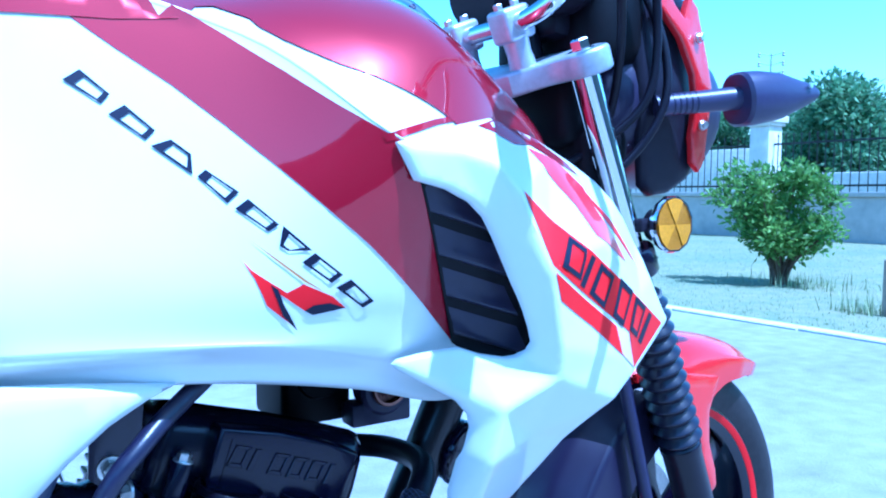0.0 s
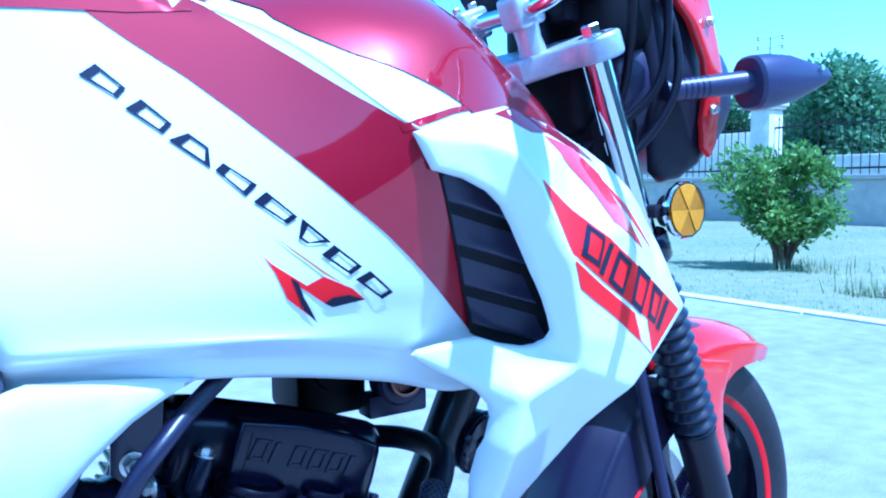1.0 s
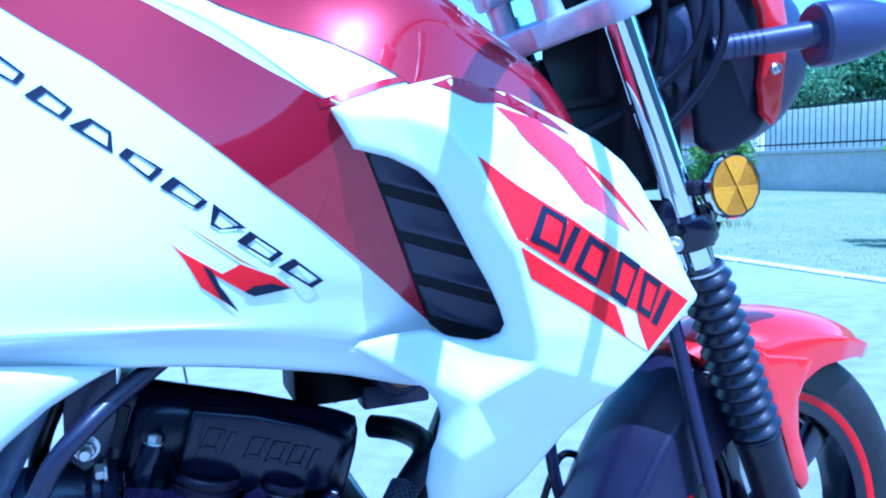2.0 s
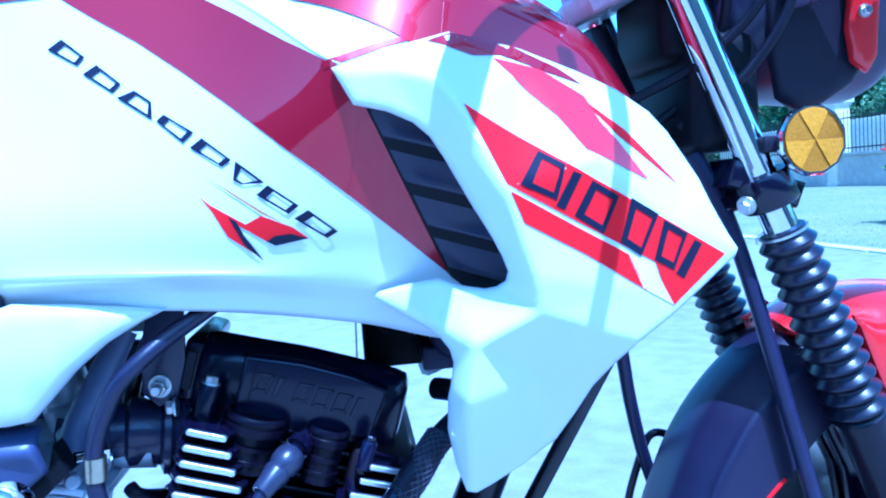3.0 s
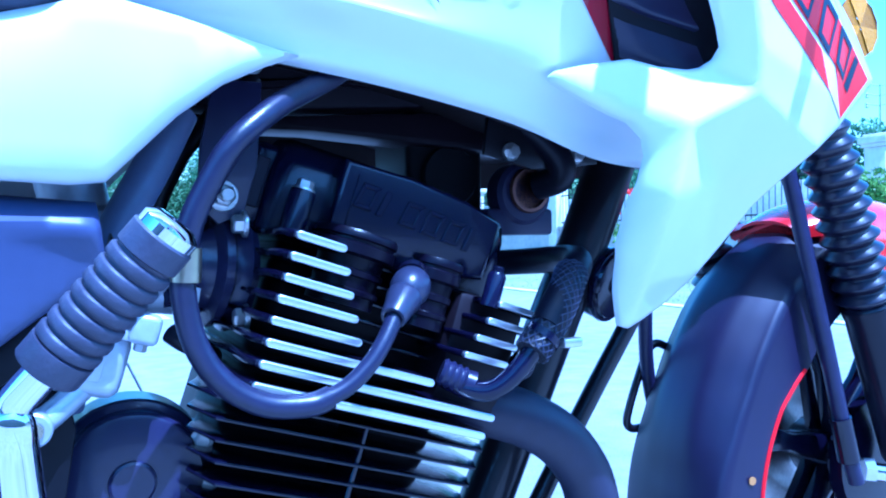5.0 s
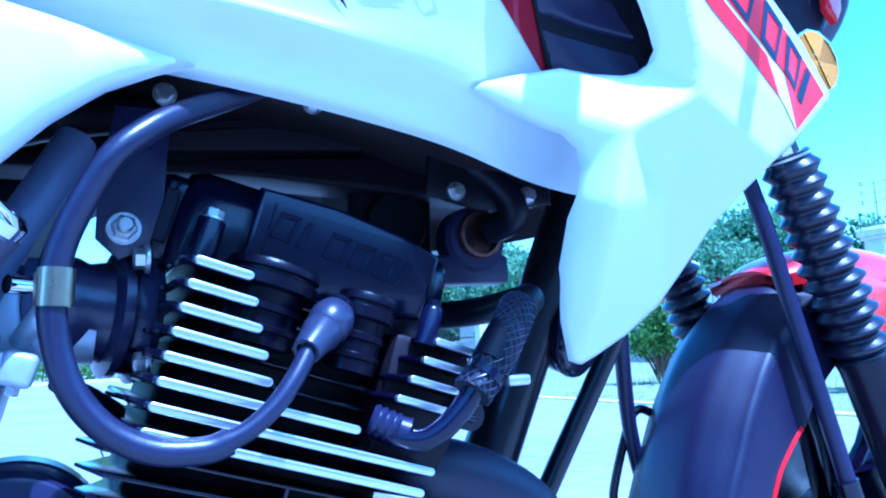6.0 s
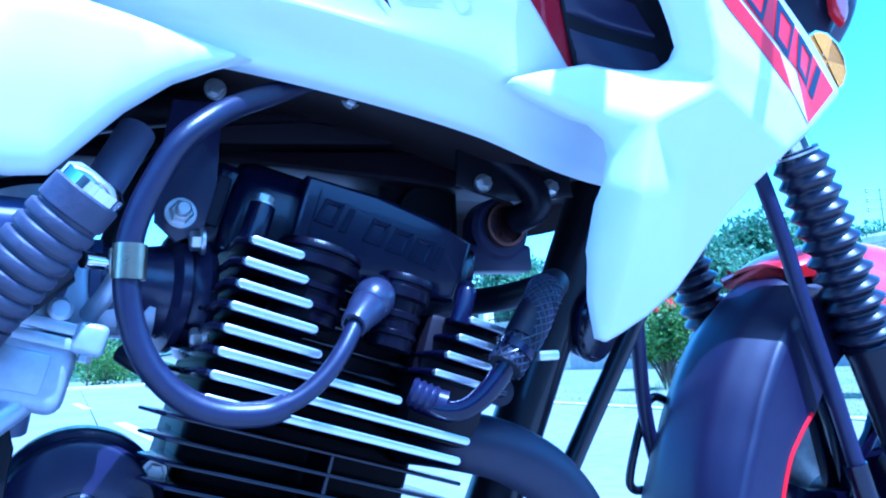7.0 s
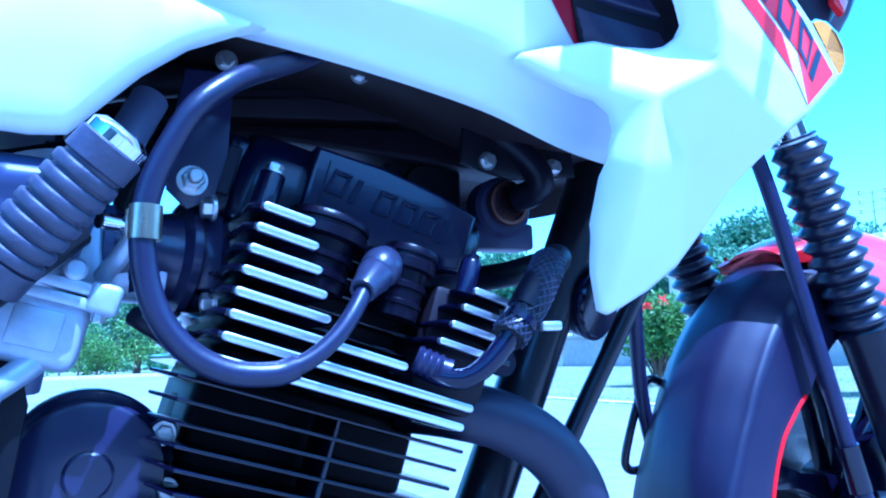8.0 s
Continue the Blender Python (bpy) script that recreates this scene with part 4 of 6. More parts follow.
for s in (-1, 1):
    part("frame_rail", tube([(0.33, 0.03 * s, 0.725), (0.27, 0.085 * s, 0.700), (0.10, 0.10 * s, 0.665), (-0.3, 0.10 * s, 0.70)], 0.014, 12, 6), CABLE_DARK, bike)
down_tube = part("down_tube", tube([(0.763, -0.02, 0.76), (0.726, -0.03, 0.68), (0.688, -0.036, 0.60), (0.6405, -0.036, 0.50), (0.593, -0.036, 0.40), (0.541, -0.036, 0.29)], 0.0255, 20, 6), FRAME_PAINT, bike, "glossy black frame down tube")
part("head_stock", lathe([(-0.09, 0.034), (-0.085, 0.036), (0.085, 0.036), (0.09, 0.034), (0.09, 0)], (0.80, 0, 0.86), (-0.365, 0, 0.931), 24), FRAME_PAINT, bike)
part("side_bracket", plate([(0.298, 0.70), (0.332, 0.70), (0.328, 0.640), (0.318, 0.606), (0.300, 0.598), (0.286, 0.612), (0.288, 0.65)], -0.122, -0.116, 0.001), CASE_BLUE, bike, "indigo-black engine mounting plate")
part("front_bracket", plate([(0.545, 0.70), (0.66, 0.69), (0.665, 0.655), (0.625, 0.650), (0.59, 0.648), (0.54, 0.66)], -0.078, -0.072, 0.001), FRAME_PAINT, bike, "black front mounting plate")
bolt((0.303, -0.123, 0.618), (0, -1, 0), 0.0082, STEEL, bike)
part("bolt_end", lathe([(0, 0.005), (0.012, 0.005), (0.013, 0.004), (0.013, 0)], (0.303, -0.131, 0.618), (0, -1, 0), 14), STEEL, bike)
for x, y, z in ((0.331, -0.098, 0.719), (0.438, -0.10, 0.722), (0.567, -0.08, 0.663), (0.638, -0.08, 0.662)):
    bolt((x, y, z), (0, -1, 0), 0.0062, STEEL, bike)
TUBE_GREY = material("blue_grey_tube_paint", (0.12, 0.13, 0.22), 0.42, 0, 0.1, 0.12, 80, 0.05, 600)
part("rear_frame_tube", tube([(0.275, -0.12, 0.675), (0.256, -0.133, 0.637), (0.232, -0.145, 0.592), (0.214, -0.14, 0.545), (0.20, -0.12, 0.48)], 0.0128, 16, 6), TUBE_GREY, bike)
part("crash_bar", tube([(0.79, -0.10, 0.66), (0.755, -0.096, 0.60), (0.699, -0.082, 0.50), (0.643, -0.068, 0.40), (0.56, -0.06, 0.26)], 0.0092, 12, 5), FRAME_PAINT, bike, "thin black bar in front of the engine")
part("brake_cable", tube([(0.78, -0.02, 0.66), (0.803, 0.01, 0.58), (0.819, 0.032, 0.505), (0.843, 0.056, 0.418), (0.872, 0.066, 0.348), (0.93, 0.07, 0.295)], 0.0085, 10, 5), RUBBER, bike)
part("cable_guide", tube([(0.882, 0.063, 0.443), (0.859, 0.060, 0.450), (0.845, 0.063, 0.433), (0.825, 0.070, 0.369), (0.826, 0.072, 0.348), (0.845, 0.072, 0.344), (0.877, 0.068, 0.354)], 0.0052, 10, 6), FRAME_PAINT, bike)
horn = part("horn", lathe([(-0.02, 0.0), (-0.02, 0.026), (-0.012, 0.036), (0.004, 0.038), (0.012, 0.034), (0.014, 0.012), (0.02, 0.01), (0.02, 0)], (0.700, -0.045, 0.537), (0.35, -0.85, -0.2), 26), BLACK_PAINT, bike, "round black horn")
part("horn_rim", lathe([(0.003, 0.0385), (0.006, 0.0395), (0.009, 0.0385), (0.009, 0.034)], (0.700, -0.045, 0.537), (0.35, -0.85, -0.2), 26), SATIN_BLACK, horn)

# ---- engine, inclined forward ----
TILT_M = Matrix.Translation((0.36, 0, 0.45)) @ Matrix.Rotation(radians(18), 4, "Y")
engine = part("engine", moved(joined(block((-0.055, -0.092, -0.13), (0.124, 0.085, 0.03), 0.012, 3), block((-0.055, -0.105, 0.02), (0.105, 0.105, 0.13), 0.014, 3), block((0.085, -0.146, 0.035), (0.147, 0.10, 0.128), 0.006, 2)), TILT_M), CABLE_DARK, bike, "black air-cooled single-cylinder engine")


def bow(u):
    """The fins' outer edge curves slightly away to both ends."""
    return 0.22 * (u + 0.035) ** 2


def fin(u0, u1, v, y, thick, strip=None, taper=0.012, back=0.13, inset=0.0):
    """A cooling fin; strip: the stretch of its outer edge that is machined bright; inset: how far its inner corners are drawn in."""
    o = [(u0, -y + taper), (u0 + taper * 0.5, -y + bow(u0)), (u1 - taper * 0.5, -y + bow(u1)), (u1, -y + taper + bow(u1))] + ([(u1, -0.05), (u1 - inset, back), (u0 + inset, back), (u0 + inset * 0.15, -y + taper + 0.03)] if inset else [(u1, back), (u0, back)])
    b = plate([(a, c) for a, c in o], -thick / 2, thick / 2, thick * 0.42, 2)
    flat = [(a, c, d) for a, d, c in b[0]], [f[::-1] for f in b[1]]
    ob = part("fin", moved(([(a, c, d + v) for a, c, d in flat[0]], flat[1]), TILT_M), BLACK_PAINT, engine)
    if strip:
        r = thick * 0.47
        line = [strip[0] + r + (strip[1] - strip[0] - 2 * r) * k / 8 for k in range(9)]
        cap = [(math.sin(math.pi * k / 6), math.cos(math.pi * k / 6)) for k in range(7)]
        outline = [(a, r) for a in line[:-1]] + [(line[-1] + r * a, r * b) for a, b in cap] + [(a, -r) for a in line[-2:0:-1]] + [(line[0] - r * a, -r * b) for a, b in cap[:-1]]
        p = plate(outline, -y - 0.0024, -y + 0.004, 0.0011, 3)
        part("polished_edge", moved(([(a, c + bow(a), d + v) for a, c, d in p[0]], p[1]), TILT_M), MACHINED, ob, "bright machined fin edge", 60)
    return ob


LEFT_ENDS = [-0.029, -0.022, -0.015, -0.007, 0.000]
for k in range(8):
    v = 0.127 - 0.0144 * k
    if k < 5:
        fin(-0.072, LEFT_ENDS[k] + 0.004, v, 0.188, 0.0058, (-0.065, LEFT_ENDS[k]))
    else:
        right = (0.062, 0.120, 0.116)[k - 5]
        fin(-0.072, right + 0.004, v, 0.188, 0.0058, (-0.064, right))
    if k < 4:
        left, right = (0.1005, 0.0945, 0.0885, 0.0825)[k], (0.134, 0.131, 0.127, 0.123)[k]
        fin(left - 0.004, 0.152, v - 0.003, 0.183, 0.0052, (left, right))
    fin(-0.084, 0.10, v, 0.128, 0.0034, None, 0.02, inset=0.05)
for k in range(9):
    v = 0.011 - 0.0140 * k
    fin(-0.092 + 0.004 * min(k, 5), 0.152 - 0.002 * k, v, 0.160, 0.0026, None, 0.03, inset=0.065)
part("fin_web", moved(joined(block((0.035, -0.152, -0.115), (0.039, -0.10, 0.012), 0.001, 1)), TILT_M), BLACK_PAINT, engine)
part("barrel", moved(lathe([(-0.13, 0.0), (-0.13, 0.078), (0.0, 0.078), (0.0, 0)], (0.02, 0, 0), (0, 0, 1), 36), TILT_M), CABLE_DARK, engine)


def head_cover():
    section = [(-0.124, 0.126), (-0.127, 0.150), (-0.126, 0.180), (-0.119, 0.195), (-0.102, 0.203), (-0.06, 0.194), (0.0, 0.168), (0.06, 0.15), (0.08, 0.126)]
    rows = []
    for u, f, drop in ((-0.080, 0.86, 0.012), (-0.076, 0.96, 0.004), (-0.066, 1.0, 0.001), (-0.03, 1.0, 0.0), (0.02, 1.0, -0.002), (0.07, 1.0, -0.001), (0.112, 1.0, 0.001), (0.123, 0.96, 0.004), (0.128, 0.86, 0.012)):
        rows.append([(u, y * f, v - drop * (v - 0.126) / 0.07) for y, v in section])
    n = len(section)
    return moved(([q for row in rows for q in row], grid_faces(len(rows), n) + [tuple(range(n))[::-1], tuple(range((len(rows) - 1) * n, len(rows) * n))]), TILT_M)


cover = part("head_cover", head_cover(), SATIN_BLACK, engine, "satin black cylinder head cover with an embossed panel", 50)
part("cover_end", moved(block((-0.094, -0.114, 0.128), (-0.070, 0.02, 0.192), 0.007, 3), TILT_M), SATIN_BLACK, cover)
PANEL = [(-0.034, 0.194), (-0.033, 0.140), (-0.025, 0.136), (0.012, 0.128), (0.050, 0.132), (0.100, 0.140), (0.104, 0.189), (0.07, 0.1955), (0.02, 0.1980)]
part("side_panel", moved(plate(PANEL, -0.147, -0.120, 0.004, 3), TILT_M), SATIN_BLACK, cover)
part("panel_ridge", moved(block((-0.0225, -0.1482, 0.143), (-0.0215, -0.146, 0.186), 0.0003, 1), TILT_M), SATIN_BLACK, cover)
for k in range(6):
    u, v = -0.021 + k * 0.0190, 0.1815 - k * 0.0010
    w = 0.005 if k in (1, 5) else 0.0145
    quad = [(u, v - 0.019), (u + w, v - 0.019), (u + w + 0.004, v), (u + 0.004, v)]
    m = [(sum(q[0] for q in quad) / 4, sum(q[1] for q in quad) / 4)] * 4
    hole = [(c[0] + (q[0] - c[0]) * (0.6 if w > 0.01 else 0.2), c[1] + (q[1] - c[1]) * 0.66) for q, c in zip(quad, m)]
    strips = [plate([quad[i], quad[(i + 1) % 4], hole[(i + 1) % 4], hole[i]], -0.1489, -0.1465, 0.0004, 1) for i in range(4)] if w > 0.01 else [plate(quad, -0.1489, -0.1465, 0.0004, 1)]
    part("emblem_bar", moved(joined(*strips), TILT_M), SATIN_BLACK, cover, "plain raised emblem shape")
BOSS_BLACK = material("cast_black_enamel", (0.003, 0.002, 0.007), 0.30, 0, 0, 0.2, 150, 0.12, 600)
BOSS_BLACK.node_tree.nodes["Principled BSDF"].inputs["Specular IOR Level"].default_value = 0.2
for u, w in ((-0.010, 0.031), (0.058, 0.021)):
    part("stud_boss", moved(joined(lathe([(0, w * 0.8), (0.008, w * 0.8), (0.009, w * 0.86), (0.012, w * 0.86), (0.013, w * 0.78), (0.021, w * 0.78), (0.022, w * 0.86), (0.026, w * 0.86), (0.027, w * 0.78), (0.035, w * 0.8), (0.037, w), (0.044, w), (0.045, w * 0.94), (0.047, w * 0.94), (0.048, w), (0.051, w), (0.0535, w * 0.95), (0.0535, w * 0.86), (0.050, w * 0.83), (0.050, 0)], (u, -0.146, 0.091), (0, 0, 1), 30)), TILT_M), BOSS_BLACK, engine)
part("stud_column", moved(lathe([(0, 0.0092), (0.030, 0.0092), (0.032, 0.008), (0.032, 0)], (-0.058, -0.146, 0.130), (0, 0, 1), 18), TILT_M), SATIN_BLACK, engine)
nut_at = TILT_M @ Vector((-0.058, -0.146, 0.162))
bolt(tuple(nut_at), (0.309, 0, 0.951), 0.0062, STEEL, engine, name="head_nut")
part("stud_column", moved(lathe([(0, 0.0072), (0.024, 0.0072), (0.026, 0.006), (0.026, 0)], (0.096, -0.174, 0.120), (0, 0, 1), 18), TILT_M), SATIN_BLACK, engine)
bolt(tuple(TILT_M @ Vector((0.096, -0.174, 0.146))), (0.309, 0, 0.951), 0.0045, BLACK_PAINT, engine, name="head_nut")
part("cover_slot", moved(block((-0.0895, -0.1165, 0.142), (-0.0795, -0.112, 0.180), 0.001, 1), TILT_M), GREY_PLASTIC, cover)

# spark plug, its cap and lead
LEAD_RUBBER = material("satin_black_lead_rubber", (0.014, 0.013, 0.036), 0.34, 0, 0, 0.2, 120, 0.05, 300)
HOSE_RUBBER = material("dull_black_hose_rubber", (0.006, 0.005, 0.012), 0.42, 0, 0, 0.2, 120, 0.06, 300)
HOSE_RUBBER.node_tree.nodes["Principled BSDF"].inputs["Specular IOR Level"].default_value = 0.25
CAP_RUBBER = material("smooth_grey_rubber", (0.026, 0.026, 0.050), 0.30, 0, 0.1, 0.15, 120, 0.03, 300)
plug = part("spark_plug", lathe([(-0.03, 0.009), (0.01, 0.009), (0.01, 0.012), (0.02, 0.012), (0.02, 0.007), (0.03, 0.007), (0.03, 0)], (0.437, -0.150, 0.562), (-0.45, -0.85, -0.25), 20), BLACK_PAINT, engine)
cap = part("plug_cap", lathe([(0, 0.009), (0.003, 0.0125), (0.009, 0.0142), (0.015, 0.0142), (0.020, 0.0128), (0.0225, 0.0112), (0.024, 0.0124), (0.027, 0.0126), (0.036, 0.0106), (0.047, 0.0092), (0.049, 0.0084), (0.049, 0.0064), (0.046, 0.006), (0.046, 0)], (0.428, -0.174, 0.558), (-0.62, -0.62, -0.50), 28), CAP_RUBBER, engine, "smooth grey-blue rubber spark plug cap")
part("plug_lead", tube([(0.400, -0.202, 0.534), (0.389, -0.208, 0.518), (0.376, -0.211, 0.503), (0.359, -0.212, 0.4905), (0.338, -0.211, 0.4835), (0.330, -0.2105, 0.4838)], 0.0058, 16, 6), LEAD_RUBBER, engine, "thin black ignition lead from the plug cap")
part("lead_sleeve", tube([(0.352, -0.2118, 0.4872), (0.338, -0.211, 0.4835), (0.312, -0.21, 0.486), (0.288, -0.208, 0.500), (0.271, -0.207, 0.525), (0.264, -0.207, 0.560), (0.268, -0.208, 0.594), (0.282, -0.212, 0.626), (0.294, -0.213, 0.645), (0.310, -0.208, 0.660), (0.327, -0.198, 0.673), (0.347, -0.186, 0.685), (0.372, -0.172, 0.700), (0.40, -0.15, 0.72)], 0.0076, 18, 6), LEAD_RUBBER, engine, "thick black sleeve over the ignition lead in a wide loop")
part("lead_clip", joined(lathe([(-0.010, 0.0), (-0.010, 0.0094), (0.010, 0.0094), (0.010, 0.0)], (0.2655, -0.2065, 0.573), (0.05, 0, 1), 20), block((0.255, -0.203, 0.564), (0.262, -0.200, 0.582), 0.001, 1)), BRASS, engine, "brass-coloured cable clip")

# inlet, carburettor and air rubber
INLET_RUBBER = material("glossy_inlet_rubber", (0.026, 0.023, 0.058), 0.26, 0, 0.1, 0.2, 120, 0.06, 300)
inlet = part("inlet_manifold", lathe([(0, 0.044), (0.006, 0.046), (0.010, 0.040), (0.014, 0.038), (0.018, 0.043), (0.024, 0.043), (0.028, 0.034), (0.040, 0.031), (0.048, 0.034), (0.056, 0.034), (0.060, 0.029), (0.074, 0.028), (0.074, 0)], (0.318, -0.085, 0.563), (-0.93, -0.2, 0.12), 30), INLET_RUBBER, engine, "ribbed black inlet rubber")
for z in (0.532, 0.598):
    bolt((0.316, -0.128, z), (-1, 0, 0), 0.007, STEEL, inlet)
carb = part("carburettor", joined(block((0.205, -0.134, 0.530), (0.248, -0.060, 0.590), 0.008, 3), lathe([(0, 0.026), (0.02, 0.026), (0.024, 0.022), (0.05, 0.022), (0.05, 0)], (0.215, -0.095, 0.585), (-0.2, 0, 0.98), 24), lathe([(-0.06, 0.024), (0.06, 0.024), (0.06, 0.0)], (0.228, -0.097, 0.562), (0.97, 0, -0.1), 22)), ALLOY, engine, "cast aluminium carburettor")
bowl_m = Matrix.Translation((0.214, -0.115, 0.540)) @ Matrix.Rotation(radians(16), 4, "Y")
part("bowl_flange", moved(joined(block((-0.050, -0.052, 0.0006), (0.040, 0.050, 0.0085), 0.002, 2), block((-0.050, -0.0515, -0.0080), (0.0395, 0.050, -0.0006), 0.002, 2), block((0.024, -0.054, -0.0085), (0.043, -0.040, 0.011), 0.004, 3), block((-0.052, -0.054, -0.0085), (-0.036, -0.040, 0.011), 0.004, 3)), bowl_m), ALLOY, carb, "two cast flanges with a joint line")
bowl = part("float_bowl", moved(joined(block((-0.044, -0.047, -0.047), (0.030, 0.044, -0.004), 0.009, 4), block((-0.012, -0.0488, -0.037), (0.017, -0.042, -0.012), 0.0025, 2)), bowl_m), ALLOY, carb, "cast float bowl with a raised pad")
part("carb_dome", moved(lathe([(0, 0.032), (0.010, 0.031), (0.018, 0.026), (0.023, 0.016), (0.025, 0.0)], (-0.012, -0.020, 0.006), (0, -0.25, 1), 28), bowl_m), ALLOY, carb, "rounded cast dome")
part("dome_knob", moved(lathe([(0, 0.007), (0.012, 0.007), (0.014, 0.005), (0.014, 0)], (0.012, -0.040, 0.012), (0.1, -1, 0.2), 16), bowl_m), ALLOY, carb)
drain = part("drain_lug", joined(tube([(0.212, -0.150, 0.498), (0.197, -0.160, 0.486), (0.184, -0.168, 0.478)], [0.0085, 0.008, 0.0085], 14, 4), lathe([(-0.010, 0.0), (-0.010, 0.0105), (0.0, 0.0105), (0.001, 0.0095), (0.001, 0.0)], (0.184, -0.176, 0.478), (-0.1, -1, -0.1), 22)), ALLOY, carb)
part("drain_screw", joined(lathe([(0, 0.0062), (0.0022, 0.0058), (0.0022, 0.0)], (0.184, -0.177, 0.478), (-0.1, -1, -0.1), 18), block((0.1833, -0.1797, 0.4735), (0.1847, -0.1790, 0.4825), 0.0002, 1)), BRASS, drain, "slotted brass screw")
for u, y in ((-0.044, -0.047), (0.034, -0.047)):
    q = bowl_m @ Vector((u, y, -0.0085))
    bolt(tuple(q), (-0.27, 0, -0.96), 0.0042, STEEL, carb, False, "screw")
part("carb_throat", lathe([(0, 0.027), (0.012, 0.027), (0.014, 0.024), (0.040, 0.024), (0.042, 0.029), (0.048, 0.029), (0.048, 0.0)], (0.205, -0.105, 0.575), (0.97, 0, -0.06), 26), COVER_PLASTIC, carb)
part("idle_screw", joined(lathe([(0, 0.0036), (0.020, 0.0036), (0.020, 0.0)], (0.262, -0.171, 0.576), (-0.83, -0.55, 0.05), 14), lathe([(0.012, 0.0), (0.012, 0.0052), (0.024, 0.0052), (0.0245, 0.004), (0.0245, 0)], (0.262, -0.171, 0.576), (-0.83, -0.55, 0.05), 14), lathe([(0, 0.0), (0, 0.0085), (0.006, 0.0085), (0.006, 0.0)], (0.264, -0.170, 0.576), (-0.83, -0.55, 0.05), 6)), CHROME, carb, "bright idle screw and lock nut")
part("screw_stay", tube([(0.262, -0.17, 0.570), (0.256, -0.16, 0.560), (0.246, -0.14, 0.548)], 0.006, 10, 4), ALLOY, carb)
part("fuel_elbow", tube([(0.266, -0.125, 0.524), (0.274, -0.13, 0.518), (0.285, -0.12, 0.511), (0.30, -0.09, 0.50)], 0.007, 12, 5), HOSE_RUBBER, carb)
part("breather_pipe", tube([(0.34, -0.06, 0.715), (0.292, -0.070, 0.665), (0.277, -0.070, 0.642), (0.264, -0.070, 0.613), (0.258, -0.070, 0.584), (0.261, -0.070, 0.549), (0.30, -0.07, 0.545)], 0.008, 12, 6), FRAME_PAINT, bike)

part("footrest_plate", plate([(-0.16, 0.50), (0.0, 0.508), (0.15, 0.515), (0.198, 0.512), (0.207, 0.47), (0.196, 0.40), (0.16, 0.33), (0.05, 0.28), (-0.12, 0.33)], -0.150, -0.142, 0.002, 2), VENT_BLACK, bike, "black footrest plate below the side panel")
# kick starter
PEDAL_RUBBER = material("bluish_grey_pedal_rubber", (0.044, 0.042, 0.076), 0.5, 0, 0, 0.3, 60, 0.15, 400, (0.066, 0.066, 0.105))
KICK_TOP, KICK_LOW = Vector((0.2430, -0.310, 0.5905)), Vector((0.1940, -0.292, 0.5310))
way = (KICK_LOW - KICK_TOP).normalized()
kick = part("kick_starter", tube([tuple(KICK_LOW - way * 0.01), tuple(KICK_LOW + way * 0.022 + Vector((0, 0.004, 0))), (0.180, -0.283, 0.503), (0.1815, -0.268, 0.470), (0.186, -0.24, 0.40), (0.20, -0.19, 0.33)], [0.0085, 0.0085, 0.010, 0.0110, 0.012, 0.013], 14, 6), CHROME, bike, "chrome kick starter lever with a ribbed rubber")
length = (KICK_LOW - KICK_TOP).length
profile = [(0, 0.0), (0, 0.0144), (0.001, 0.0155), (0.012, 0.0155)]
for k in range(7):
    a, d = 0.013 + k * (length - 0.026) / 7, (length - 0.026) / 7
    profile += [(a, 0.0136), (a + d * 0.20, 0.0136), (a + d * 0.30, 0.0154), (a + d * 0.42, 0.0159), (a + d * 0.86, 0.0159), (a + d * 0.97, 0.0153)]
profile += [(length - 0.0125, 0.0138), (length - 0.012, 0.0159), (length - 0.001, 0.0159)]
profile += [(length, 0.0152), (length, 0)]
part("rubber_sleeve", lathe(profile, tuple(KICK_TOP), tuple(way), 28), PEDAL_RUBBER, kick, "ribbed black pedal rubber")
part("end_ring", lathe([(-0.009, 0.0), (-0.008, 0.0105), (-0.005, 0.0142), (0.0005, 0.0142), (0.0005, 0.0)], tuple(KICK_TOP), tuple(way), 28), CHROME, kick, "chrome end ring")

# crankcase and covers
case = part("crankcase", joined(plate([(0.10, 0.42), (0.16, 0.44), (0.30, 0.36), (0.42, 0.335), (0.47, 0.30), (0.47, 0.22), (0.40, 0.175), (0.15, 0.18), (0.06, 0.24), (0.06, 0.36)], -0.115, 0.115, 0.02, 3)), SATIN_BLACK, bike, "satin black crankcase")
clutch = part("round_cover", lathe([(-0.03, 0.0545), (0.0, 0.0545), (0.003, 0.053), (0.005, 0.0495), (0.006, 0.0485), (0.014, 0.048), (0.017, 0.0462), (0.0182, 0.0435), (0.0186, 0.0158), (0.0210, 0.0152), (0.0220, 0.0135), (0.0222, 0)], (0.241, -0.100, 0.4220), (0, -1, 0), 56), CASE_BLUE, case, "round satin black engine cover", 25)
